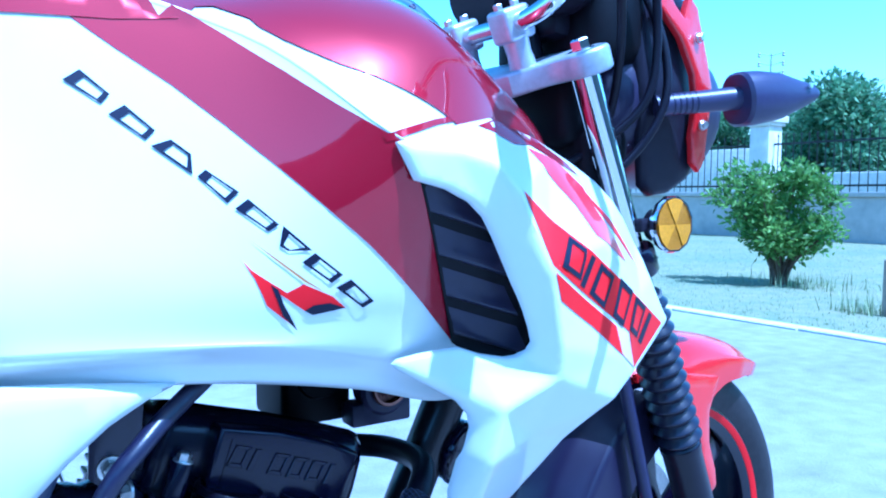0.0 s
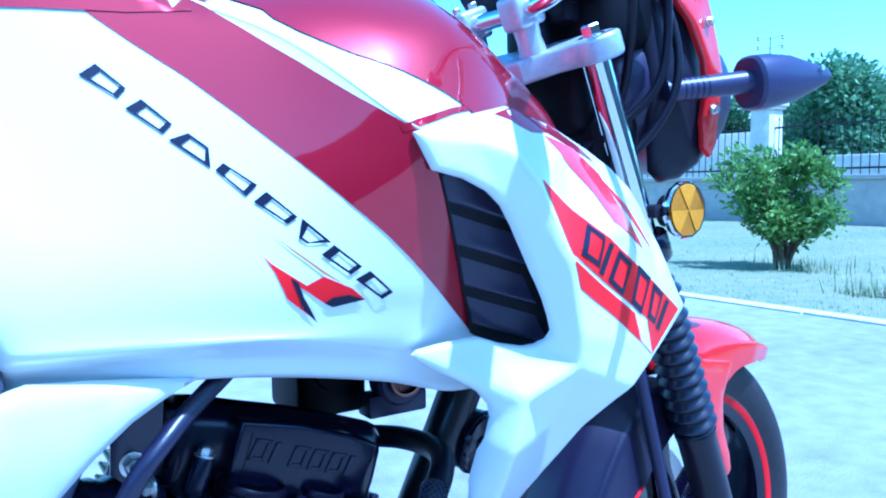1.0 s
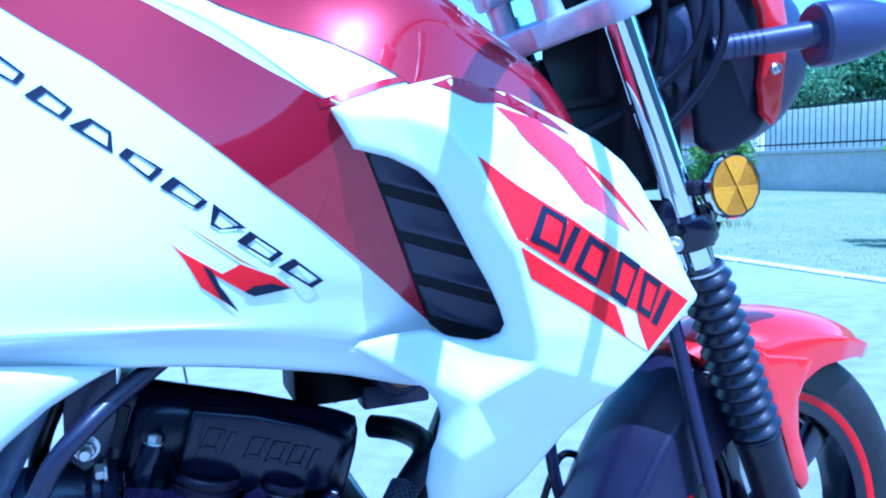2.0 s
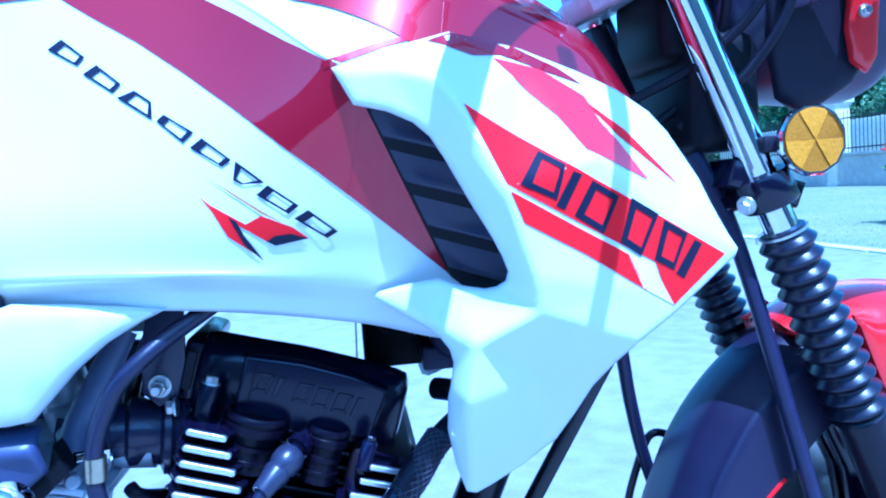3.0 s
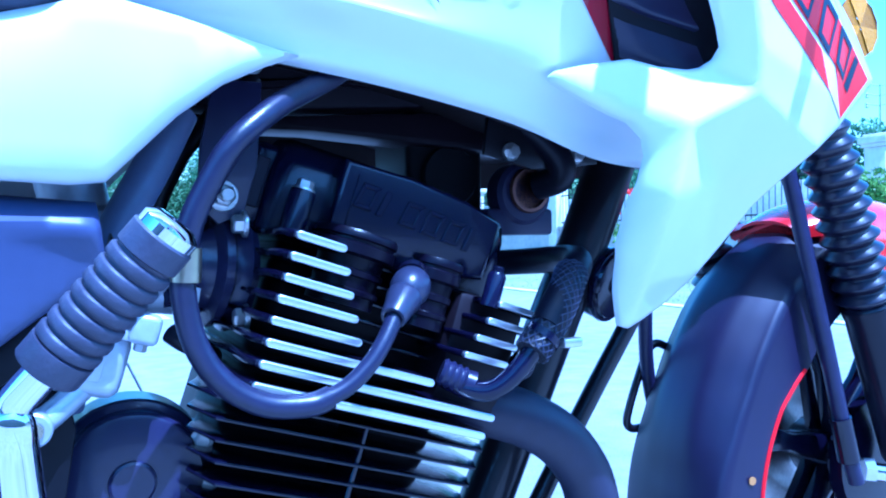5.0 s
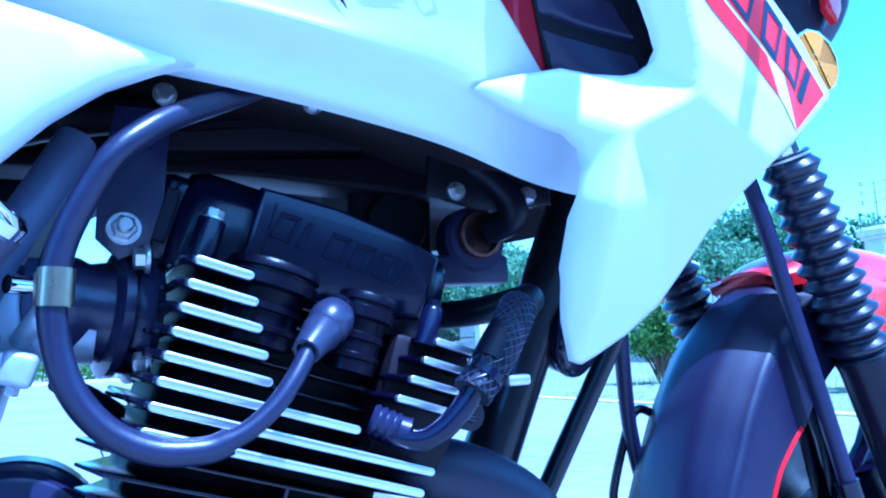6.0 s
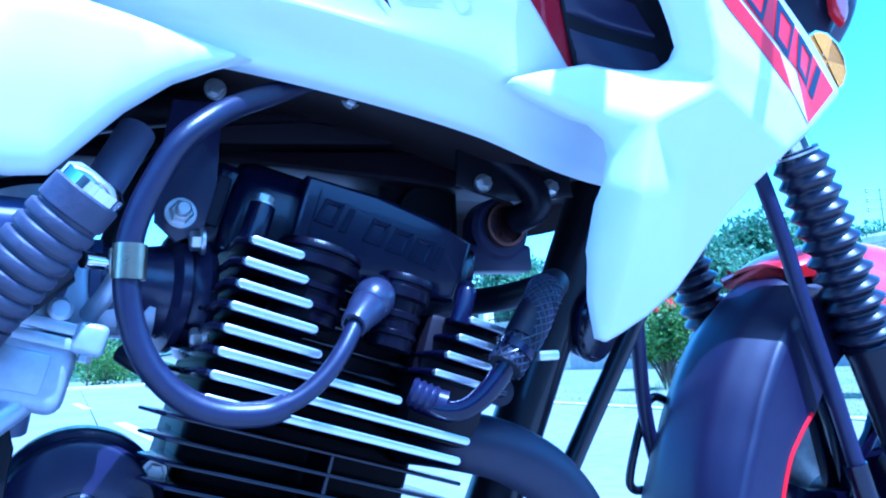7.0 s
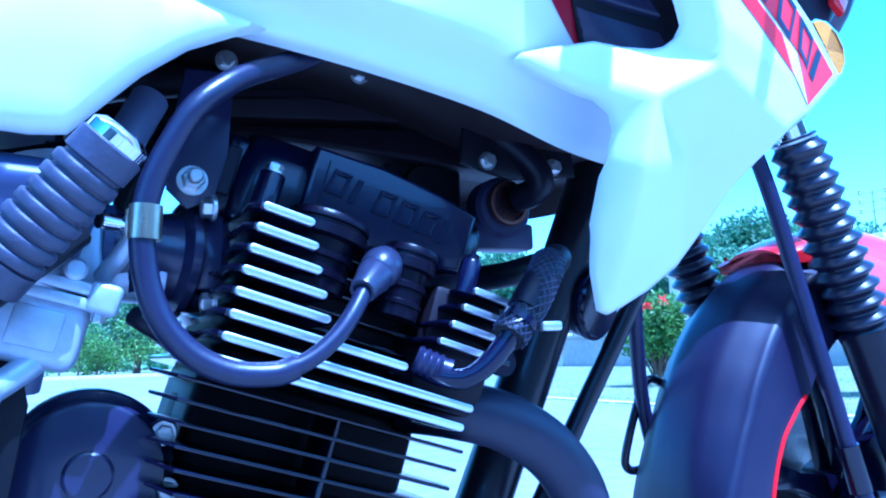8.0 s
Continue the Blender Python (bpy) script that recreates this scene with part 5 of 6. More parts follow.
for x, z, inner in ((0.2870, 0.445, (0.268, 0.436)), (0.2885, 0.408, (0.272, 0.412)), (0.203, 0.379, (0.214, 0.392))):
    lug = Vector((x - inner[0], z - inner[1])).normalized() * 0.0085
    across = Vector((-lug.y, lug.x))
    part("bolt_boss", joined(lathe([(-0.03, 0.0092), (0.0, 0.0092), (0.0016, 0.0084), (0.0016, 0)], (x, -0.113, z), (0, -1, 0), 20), plate([(x + across.x, z + across.y), (x - across.x, z - across.y), (inner[0] - across.x * 1.5, inner[1] - across.y * 1.5), (inner[0] + across.x * 1.5, inner[1] + across.y * 1.5)], -0.1135, -0.085, 0.001, 1)), CASE_BLUE, clutch)
    bolt((x, -0.1146, z), (0, -1, 0), 0.0062, STEEL, clutch)

# exhaust header and silencer
HEADER_PAINT = material("heat_proof_matt_paint", (0.018, 0.016, 0.038), 0.48, 0, 0, 0.15, 90, 0.08, 500)
exhaust = part("exhaust_pipe", tube([(0.475, -0.09, 0.452), (0.505, -0.12, 0.447), (0.545, -0.132, 0.434), (0.585, -0.134, 0.407), (0.612, -0.132, 0.366), (0.620, -0.128, 0.31), (0.60, -0.12, 0.22), (0.52, -0.12, 0.155), (0.35, -0.13, 0.14), (0.1, -0.15, 0.15)], 0.0235, 20, 7), HEADER_PAINT, bike, "matt blue-black exhaust header")
part("silencer", lathe([(0, 0.026), (0.05, 0.05), (0.12, 0.056), (0.50, 0.056), (0.54, 0.045), (0.54, 0.0)], (0.1, -0.15, 0.15), (-0.97, -0.06, 0.23), 28), SATIN_BLACK, exhaust)

# secondary air hose with braided sleeve
hose = part("air_hose", tube([(0.575, -0.02, 0.560), (0.597, -0.05, 0.562), (0.604, -0.095, 0.565), (0.595, -0.137, 0.566), (0.568, -0.174, 0.560), (0.540, -0.193, 0.540), (0.522, -0.200, 0.520)], 0.0124, 20, 6), HOSE_RUBBER, bike, "black air hose with a braided sleeve")
BRAID = material("dark_braid", (0.004, 0.004, 0.010), 0.55, 0, 0, 0.5, 300, 0.6, 330, (0.010, 0.010, 0.02), 330)
part("braided_sleeve", tube([(0.560, -0.180, 0.558), (0.547, -0.191, 0.546), (0.532, -0.197, 0.527), (0.508, -0.202, 0.502)], [0.0126, 0.0129, 0.0128, 0.0120], 20, 8), BRAID, hose, "woven dark braided sleeve")
BRAID_LINE = np.array(catmull([(0.560, -0.180, 0.558), (0.547, -0.191, 0.546), (0.532, -0.197, 0.527), (0.508, -0.202, 0.502)], 12))
THREAD = material("grey_thread", (0.038, 0.038, 0.070), 0.28, 0, 0, 0.3, 400)
threads = []
for hand in (-1, 1):
    for k in range(13):
        turn = [math.tau * (k / 13 + hand * 0.9 * i / (len(BRAID_LINE) - 1)) for i in range(len(BRAID_LINE))]
        threads.append(tube([q + (a * math.cos(w) + b * math.sin(w)) * (0.0131 + 0.0002 * hand) for q, (a, b), w in zip(BRAID_LINE, frames_along(BRAID_LINE), turn)], 0.00044, 5, 1, False))
part("braid_threads", joined(*threads), THREAD, hose, "glossy woven threads of the sleeve")
part("air_pipe", tube([(0.511, -0.202, 0.505), (0.500, -0.199, 0.491), (0.489, -0.195, 0.480), (0.477, -0.189, 0.474), (0.465, -0.179, 0.476), (0.453, -0.166, 0.483)], 0.0076, 14, 6), SATIN_BLACK, hose)
profile = [(0, 0.0)]
for k in range(4):
    profile += [(k * 0.005, 0.0088), (k * 0.005 + 0.0025, 0.0105), (k * 0.005 + 0.0046, 0.0088)]
part("pipe_joint", lathe(profile + [(0.026, 0.0098), (0.026, 0)], (0.449, -0.171, 0.489), (0.85, -0.35, -0.42), 18), RUBBER, hose)
part("hose_clip", lathe([(-0.003, 0.0), (-0.003, 0.0142), (0.003, 0.0142), (0.003, 0)], (0.519, -0.2005, 0.513), (0.66, 0, 0.75), 20), SATIN_BLACK, hose)
part("clip_tail", block((0.528, -0.216, 0.505), (0.545, -0.208, 0.512), 0.002, 2), STEEL, hose)
part("pipe_stay", lathe([(0, 0.0), (0, 0.011), (0.006, 0.011), (0.006, 0)], (0.530, -0.150, 0.483), (0, -1, 0), 18), SATIN_BLACK, hose)
VALVE_PLASTIC = material("indigo_black_valve_plastic", (0.030, 0.026, 0.070), 0.4, 0, 0, 0.15, 90, 0.06, 600)
valve = part("air_valve", joined(lathe([(0, 0.030), (0.02, 0.030), (0.024, 0.026), (0.024, 0)], (0.600, -0.028, 0.627), (0, -1, 0), 26), block((0.560, -0.048, 0.587), (0.634, -0.018, 0.613), 0.004, 2)), VALVE_PLASTIC, bike, "indigo-black air valve with a copper ring")
part("copper_ring", lathe([(0, 0.0205), (0.003, 0.022), (0.006, 0.0205), (0.006, 0.0175), (0, 0.0175)], (0.602, -0.052, 0.630), (0, -1, 0), 28), COPPER, valve, "copper-coloured ring")
part("valve_hose", tube([(0.610, -0.056, 0.634), (0.622, -0.078, 0.642), (0.615, -0.08, 0.662), (0.585, -0.07, 0.69), (0.54, -0.06, 0.715)], 0.0135, 14, 6), HOSE_RUBBER, valve)
part("coil_box", joined(block((0.497, -0.005, 0.585), (0.580, 0.085, 0.715), 0.008, 3), lathe([(0, 0.028), (0.004, 0.030), (0.008, 0.028), (0.008, 0)], (0.540, -0.005, 0.645), (0, -1, 0), 28)), VENT_BLACK, bike, "black box between the tank and the engine")

# ---- front fork, wheel and fender ----
AXLE = Vector((1.108, 0, 0.300))
RAKE = Vector((-0.365, 0, 0.931))
SLIDER_BLACK = material("black_slider_paint", (0.006, 0.005, 0.013), 0.32, 0, 0.1, 0.15, 80, 0.04, 300)
SLIDER_BLACK.node_tree.nodes["Principled BSDF"].inputs["Specular IOR Level"].default_value = 0.3
GAITER = material("polished_black_rubber", (0.007, 0.006, 0.018), 0.28, 0, 0.1, 0.15, 120, 0.04, 300)


def on_fork(z, y=0.0, ahead=0.0):
    """A point on the fork's axis at a height."""
    return Vector((1.2215 - 0.392 * z + ahead, y, z))


for s in (-1, 1):
    y = 0.103 * s
    fork = part("fork_leg", tube([tuple(on_fork(0.60, y)), tuple(on_fork(1.005, y))], 0.0178, 26, 1, False), CHROME, bike, "polished chrome fork tube")
    base = on_fork(0.495, y)
    run = (on_fork(0.712, y) - base).length
    ribs = 12
    prof = [(0, 0.0), (0, 0.0272), (0.006, 0.0272)]
    for k in range(ribs):
        a = 0.008 + k * (run - 0.016) / ribs
        d = (run - 0.016) / ribs
        big = 0.0332 - 0.003 * k / ribs
        prof += [(a, 0.0240), (a + d * 0.12, 0.0250), (a + d * 0.44, big - 0.0006), (a + d * 0.52, big), (a + d * 0.60, big - 0.0006), (a + d * 0.90, 0.0250), (a + d * 0.98, 0.0240)]
    prof += [(run - 0.006, 0.0235), (run, 0.0235), (run, 0.0)]
    part("gaiter", lathe(prof, tuple(base), tuple(RAKE), 36), GAITER, fork, "black corrugated rubber gaiter", 75)
    part("gaiter_clip", joined(lathe([(-0.0012, 0.0), (-0.0012, 0.0258), (0.0012, 0.0258), (0.0012, 0.0)], tuple(on_fork(0.7085, y)), tuple(RAKE), 30), tube([tuple(on_fork(0.7085, y) + Vector((-0.026, -0.004, 0.0))), tuple(on_fork(0.7085, y) + Vector((-0.034, -0.004, -0.004))), tuple(on_fork(0.7085, y) + Vector((-0.033, -0.003, -0.010)))], 0.0012, 6, 3)), STEEL, fork)
    part("fork_slider", lathe([(0, 0.0), (0, 0.020), (0.02, 0.026), (0.12, 0.0265), (0.2, 0.027), (0.208, 0.0285), (0.214, 0.0285), (0.214, 0.0)], tuple(on_fork(0.30, y)), tuple(RAKE), 30), SLIDER_BLACK, fork, "black fork slider")
    part("lower_clamp", joined(lathe([(-0.018, 0.0), (-0.018, 0.028), (-0.015, 0.030), (0.015, 0.030), (0.018, 0.028), (0.018, 0.0)], tuple(on_fork(0.755, y)), tuple(RAKE), 30), lathe([(0, 0.012), (0.03, 0.012), (0.03, 0)], tuple(on_fork(0.75, y) + Vector((-0.01, 0.03 * -s, 0))), (-0.93, 0, -0.36), 14)), BLACK_PAINT, fork)
    bolt(tuple(on_fork(0.742, y - 0.0 * s) + Vector((-0.033, -0.008, -0.002))), (-0.75, -0.55, -0.3), 0.0075, STEEL, fork)
part("lower_yoke", plate([(0.88, 0.762), (0.96, 0.733), (0.972, 0.76), (0.89, 0.79)], -0.11, 0.11, 0.006, 2), BLACK_PAINT, bike)
top_m = Matrix.Translation(on_fork(0.998) + Vector((0.004, 0, 0))) @ Matrix.Rotation(radians(-21.4), 4, "Y")


def yoke():
    """The top yoke: a plate waisted between the two fork eyes and the steering stem."""
    o = []
    for k in range(16):
        a = radians(-100 + 200 * k / 15)
        o.append((0.031 * math.sin(a) + 0.0, -0.103 - 0.034 * math.cos(a)))
    far = [(x, -y) for x, y in o[::-1]]
    stem = [(-0.040, 0.075), (-0.075, 0.05), (-0.085, 0.0), (-0.075, -0.05), (-0.040, -0.075)]
    ring = o + [(0.030, -0.06), (0.024, 0.0), (0.030, 0.06)] + far + stem
    b = plate(ring, -0.016, 0.014, 0.005, 3)
    return moved(([(x, z, y) for x, y, z in b[0]], [f[::-1] for f in b[1]]), top_m)


yoke_part = part("top_yoke", yoke(), ALLOY, bike, "bare aluminium top yoke")
for s in (-1, 1):
    q = top_m @ Vector((0, 0.103 * s, 0.014))
    bolt(tuple(q), tuple(RAKE), 0.012, CHROME, yoke_part, True, "fork_cap")
    riser = part("bar_riser", moved(joined(lathe([(0, 0.017), (0.02, 0.015), (0.045, 0.017), (0.045, 0.0)], (-0.045, 0.048 * s, 0.012), (0, 0, 1), 20), block((-0.068, 0.048 * s - 0.017, 0.046), (-0.022, 0.048 * s + 0.017, 0.086), 0.006, 3)), top_m), ALLOY, yoke_part, "polished handlebar riser")
    for a in (-0.059, -0.031):
        bolt(tuple(top_m @ Vector((a, 0.048 * s, 0.086))), tuple(RAKE), 0.006, STEEL, riser, False)
bar_c = top_m @ Vector((-0.045, 0, 0.066))
bar = []
for y, dx, dz in ((0.42, -0.190, 0.032), (0.33, -0.155, 0.045), (0.25, -0.085, 0.070), (0.19, -0.008, 0.075), (0.135, 0.012, 0.035), (0.085, 0.0, 0.003), (0, 0, 0)):
    bar.append((bar_c.x + dx, y, bar_c.z + dz))
handlebar = part("handlebar", tube([(x, -y, z) for x, y, z in bar] + bar[-2::-1], 0.0112, 18, 6), CHROME, bike, "chrome handlebar")
for s in (-1, 1):
    part("grip", lathe([(0, 0.016), (0.003, 0.018), (0.135, 0.018), (0.138, 0.021), (0.142, 0.021), (0.142, 0.0)], (bar_c.x - 0.203, 0.46 * s, bar_c.z + 0.028), (0.33, -0.93 * s, 0.12), 18), RUBBER, handlebar)
    part("lever", tube([(bar_c.x - 0.055, 0.27 * s, bar_c.z + 0.062), (bar_c.x - 0.035, 0.34 * s, bar_c.z + 0.05), (bar_c.x - 0.045, 0.42 * s, bar_c.z + 0.036), (bar_c.x - 0.07, 0.50 * s, bar_c.z + 0.028)], [0.011, 0.009, 0.008, 0.007], 10, 5), ALLOY, handlebar)
    part("cable_tie", lathe([(-0.004, 0.0), (-0.004, 0.0135), (0.004, 0.0135), (0.004, 0)], (bar_c.x + 0.003, 0.165 * s, bar_c.z + 0.056), (0.3, -0.6 * s, -0.6), 14), RUBBER, handlebar)

# headlamp nacelle, instruments
LAMP_SHELL = material("violet_black_plastic", (0.030, 0.024, 0.060), 0.34, 0, 0, 0.12, 120, 0.05, 900)
nacelle = part("headlamp_shell", tube([(0.905, 0, 0.985), (0.93, 0, 0.98), (0.98, 0, 0.97), (1.05, 0, 0.962), (1.11, 0, 0.955), (1.14, 0, 0.952)], [0.073, 0.100, 0.112, 0.112, 0.105, 0.08], 32, 5, flat=1.0), LAMP_SHELL, bike, "dark violet-black plastic headlamp shell", 50)
CHEEK = [(0.925, 1.10), (0.96, 1.12), (1.03, 1.10), (1.057, 1.02), (1.062, 0.94), (1.057, 0.885), (1.036, 0.860), (1.005, 0.842), (0.975, 0.838), (0.955, 0.852), (0.945, 0.90), (0.935, 0.98)]
for s in (-1, 1):
    cheek = part("lamp_cheek", shell(CHEEK, Relief([(0.93, 1.1, 0.100), (0.97, 0.84, 0.094), (1.05, 0.94, 0.111), (1.0, 0.97, 0.119), (0.94, 0.97, 0.109), (1.02, 1.1, 0.104), (1.03, 0.87, 0.106)], 0.015), s, 0.005, 0.014, 0.008), GREY_PLASTIC, nacelle, "dark grey plastic lamp cheek", 50)
    blade = part("lamp_blade", shell([(0.950, 1.080), (0.974, 1.095), (1.002, 1.068), (1.017, 1.100), (1.036, 1.085), (1.047, 1.02), (1.053, 0.95), (1.054, 0.888), (1.042, 0.870), (1.024, 0.883), (1.017, 0.915), (1.020, 0.955), (1.012, 0.995), (0.987, 1.040)], Relief([(0.95, 1.08, 0.122), (1.03, 1.08, 0.120), (1.05, 0.89, 0.120), (1.03, 0.98, 0.133), (0.997, 1.04, 0.131), (1.02, 0.90, 0.124)], 0.006), s, 0.006, 0.008, 0.003), FENDER_RED, nacelle, "glossy red plastic lamp trim")
    for x, z in ((1.020, 1.043), (1.030, 0.931)):
        bolt((x, s * 0.132, z), (0, s, 0), 0.0052, STEEL, blade, True, "screw")
    root, mid, tip = Vector((0.952, 0.115 * s, 0.952)), Vector((1.040, 0.173 * s, 0.962)), Vector((1.157, 0.216 * s, 0.977))
    signal = part("turn_signal", tube([tuple(root), tuple((root + mid) / 2), tuple(mid + (mid - root) * 0.15)], [0.0140, 0.0140, 0.0155], 16, 4), SIGNAL_PLASTIC, nacelle, "black turn signal on a ribbed stalk")
    w = (mid - root).normalized()
    for k in range(5):
        part("stalk_rib", lathe([(-0.002, 0.0), (-0.002, 0.0125), (-0.001, 0.0145), (0.001, 0.0145), (0.002, 0.0125), (0.002, 0.0)], tuple(root + w * (0.022 + k * 0.0075)), tuple(w), 18), RUBBER, signal)
    d = (tip - mid).normalized()
    v = []
    body = [(0.0, 0.028, 0.030), (0.004, 0.031, 0.034), (0.024, 0.031, 0.034), (0.06, 0.027, 0.027), (0.095, 0.017, 0.016), (0.118, 0.010, 0.010), (0.127, 0.004, 0.005)]
    up = Vector((0, 0, 1))
    side = d.cross(up).normalized()
    up = side.cross(d)
    for a, h, g in body:
        v += [tuple(mid + d * a + side * g * abs(math.cos(k * math.pi / 12)) ** 0.7 * (1 if math.cos(k * math.pi / 12) > 0 else -1) + up * (h * 1.12 * math.sin(k * math.pi / 12) - 0.002 - 0.02 * a)) for k in range(24)]
    part("signal_body", (v, grid_faces(len(body), 24, True) + [tuple(range(24))[::-1], tuple(range((len(body) - 1) * 24, len(body) * 24))]), SIGNAL_PLASTIC, signal, "", 40)
    part("signal_screw", lathe([(0, 0.004), (0.002, 0.004), (0.002, 0.0)], tuple(mid + d * 0.097 - side * s * 0.0 + up * 0.006 + Vector((0, s * 0.0165, 0))), (0, s, 0.1), 12), STEEL, signal)
    rc = Vector((0.957, 0.134 * s, 0.802))
    reflector = part("side_reflector", lathe([(-0.008, 0.0), (-0.008, 0.030), (0.0, 0.0365), (0.006, 0.0372), (0.009, 0.0355), (0.009, 0.033), (0.006, 0.033), (0.006, 0.0)], tuple(rc), (-0.05, s, 0), 12), CHROME, bike, "round amber side reflector in a bright rim", 30)
    for k in range(6):
        a0, a1 = k * math.pi / 3, (k + 1) * math.pi / 3
        ring = [Vector((0, 0, 0))] + [Vector((math.cos(a0 + (a1 - a0) * j / 6), 0, math.sin(a0 + (a1 - a0) * j / 6))) * 0.0328 for j in range(7)]
        lift = 0.0085 + (0.0012 if k % 2 else 0.0)
        part("lens_sector", ([tuple(rc + q + Vector((0, s * (lift if j else lift + 0.001), 0))) for j, q in enumerate(ring)], [(0, j, j + 1) if s > 0 else (0, j + 1, j) for j in range(1, 7)]), AMBER if k % 2 else AMBER_DEEP, reflector, "amber prismatic lens sector")
    part("reflector_stay", joined(block((0.911, min(0.106 * s, 0.128 * s), 0.793), (0.961, max(0.106 * s, 0.128 * s), 0.810), 0.003, 2), lathe([(0, 0.021), (0.012, 0.024), (0.018, 0.03), (0.018, 0)], (0.954, 0.112 * s, 0.801), (0, s, 0), 20)), BLACK_PLASTIC, bike)
part("head_lens", lathe([(0, 0.078), (0.02, 0.072), (0.035, 0.05), (0.04, 0.0)], (1.122, 0, 0.955), (1, 0, -0.05), 32), CHROME, nacelle)
gauge = part("instrument_pod", joined(tube([(0.79, -0.055, 1.10), (0.85, -0.055, 1.115), (0.91, -0.055, 1.105)], [0.045, 0.052, 0.035], 20, 5), tube([(0.79, 0.055, 1.10), (0.85, 0.055, 1.115), (0.91, 0.055, 1.105)], [0.045, 0.052, 0.035], 20, 5), block((0.84, -0.05, 1.04), (0.92, 0.05, 1.10), 0.01, 2)), BLACK_PLASTIC, bike, "black instrument pod")
part("instrument_cowl", joined(block((0.865, -0.105, 1.00), (0.965, 0.105, 1.13), 0.03, 4), block((0.93, -0.09, 0.98), (1.02, 0.09, 1.15), 0.03, 4)), VENT_BLACK, bike, "black cowl between the instruments and the headlamp")
part("ignition_switch", lathe([(0, 0.022), (0.05, 0.022), (0.055, 0.019), (0.055, 0)], tuple(top_m @ Vector((0.012, 0, 0.0))), tuple(RAKE), 22), BLACK_PLASTIC, bike)
for k, pts in enumerate(([(0.93, -0.10, 1.12), (0.955, -0.125, 1.03), (0.950, -0.13, 0.95), (0.915, -0.10, 0.88), (0.86, -0.05, 0.83)],
                         [(0.90, -0.14, 1.17), (0.93, -0.135, 1.06), (0.925, -0.125, 0.96), (0.88, -0.08, 0.90), (0.80, -0.05, 0.86)],
                         [(0.82, -0.17, 1.10), (0.88, -0.12, 1.02), (0.90, -0.08, 0.93), (0.86, -0.04, 0.85), (0.74, -0.03, 0.80)])):
    part("control_cable", tube(pts, 0.0055, 10, 6), HOSE_RUBBER, bike)
part("wiring_boot", joined(block((0.86, -0.09, 0.80), (0.94, 0.09, 0.93), 0.02, 3), block((0.84, -0.07, 0.90), (0.91, 0.07, 1.00), 0.02, 3)), VENT_BLACK, bike)
part("brake_hose", tube([(0.87, -0.06, 0.80), (0.895, -0.075, 0.73), (0.915, -0.085, 0.65), (0.938, -0.09, 0.55), (0.960, -0.096, 0.45), (0.981, -0.102, 0.35), (0.995, -0.105, 0.30)], 0.0088, 14, 7), RUBBER, bike, "black cable running down beside the fork")
part("cable_end", lathe([(0, 0.0), (0, 0.012), (0.05, 0.012), (0.052, 0.009), (0.052, 0)], (0.974, -0.1005, 0.375), (0.21, -0.06, -0.97), 16), BLACK_PAINT, bike)

wheel = part("front_wheel", lathe([(-0.05, 0.0), (-0.05, 0.026), (-0.035, 0.038), (0.035, 0.038), (0.05, 0.026), (0.05, 0.0)], tuple(AXLE), (0, 1, 0), 30), BLACK_PAINT, bike, "black cast front wheel with red rim tape")


def tyre(at):
    prof = [(-0.036, 0.226), (-0.043, 0.240), (-0.0445, 0.256), (-0.041, 0.272), (-0.030, 0.284), (-0.014, 0.2905), (0.014, 0.2905), (0.030, 0.284), (0.041, 0.272), (0.0445, 0.256), (0.043, 0.240), (0.036, 0.226)]
    shape = lathe(prof, at, (0, 1, 0), 84)
    n = len(prof) * 84
    return shape[0][:n], shape[1][:-2] + [((len(prof) - 1) * 84 + k, (len(prof) - 1) * 84 + (k + 1) % 84, (k + 1) % 84, k) for k in range(84)]


def rim(at):
    prof = [(-0.030, 0.197), (-0.034, 0.206), (-0.038, 0.222), (-0.036, 0.228), (0.036, 0.228), (0.038, 0.222), (0.034, 0.206), (0.030, 0.197), (0.012, 0.194), (-0.012, 0.194)]
    shape = lathe(prof, at, (0, 1, 0), 84)
    return shape[0], shape[1][:-2] + [((len(prof) - 1) * 84 + k, (len(prof) - 1) * 84 + (k + 1) % 84, (k + 1) % 84, k) for k in range(84)]


def spoke(at, a):
    m = Matrix.Translation(at) @ Matrix.Rotation(a, 4, "Y")
    return joined(*[moved(plate([(0.03, -0.018), (0.11, -0.010), (0.192, -0.022), (0.192, 0.022), (0.11, 0.010), (0.03, 0.018)], y0, y1, 0.003, 2), m) for y0, y1 in ((-0.02, -0.004), (0.004, 0.02))])


def furnish(hub, at, tape):
    part("tyre", tyre(tuple(at)), TYRE, hub, "black road tyre")
    r = part("rim", rim(tuple(at)), BLACK_PAINT, hub)
    for s in (-1, 1):
        if tape:
            ring = lathe([(0.0362 * s, 0.2120), (0.0386 * s, 0.2175), (0.0396 * s, 0.2220), (0.0386 * s, 0.2215), (0.0355 * s, 0.2118)], tuple(at), (0, 1, 0), 84)
            part("rim_tape", (ring[0], ring[1][:-2]), SCARLET, r, "thin red rim tape")
    for k in range(6):
        part("spoke", spoke(at, radians(60 * k + 14)), BLACK_PAINT, hub)


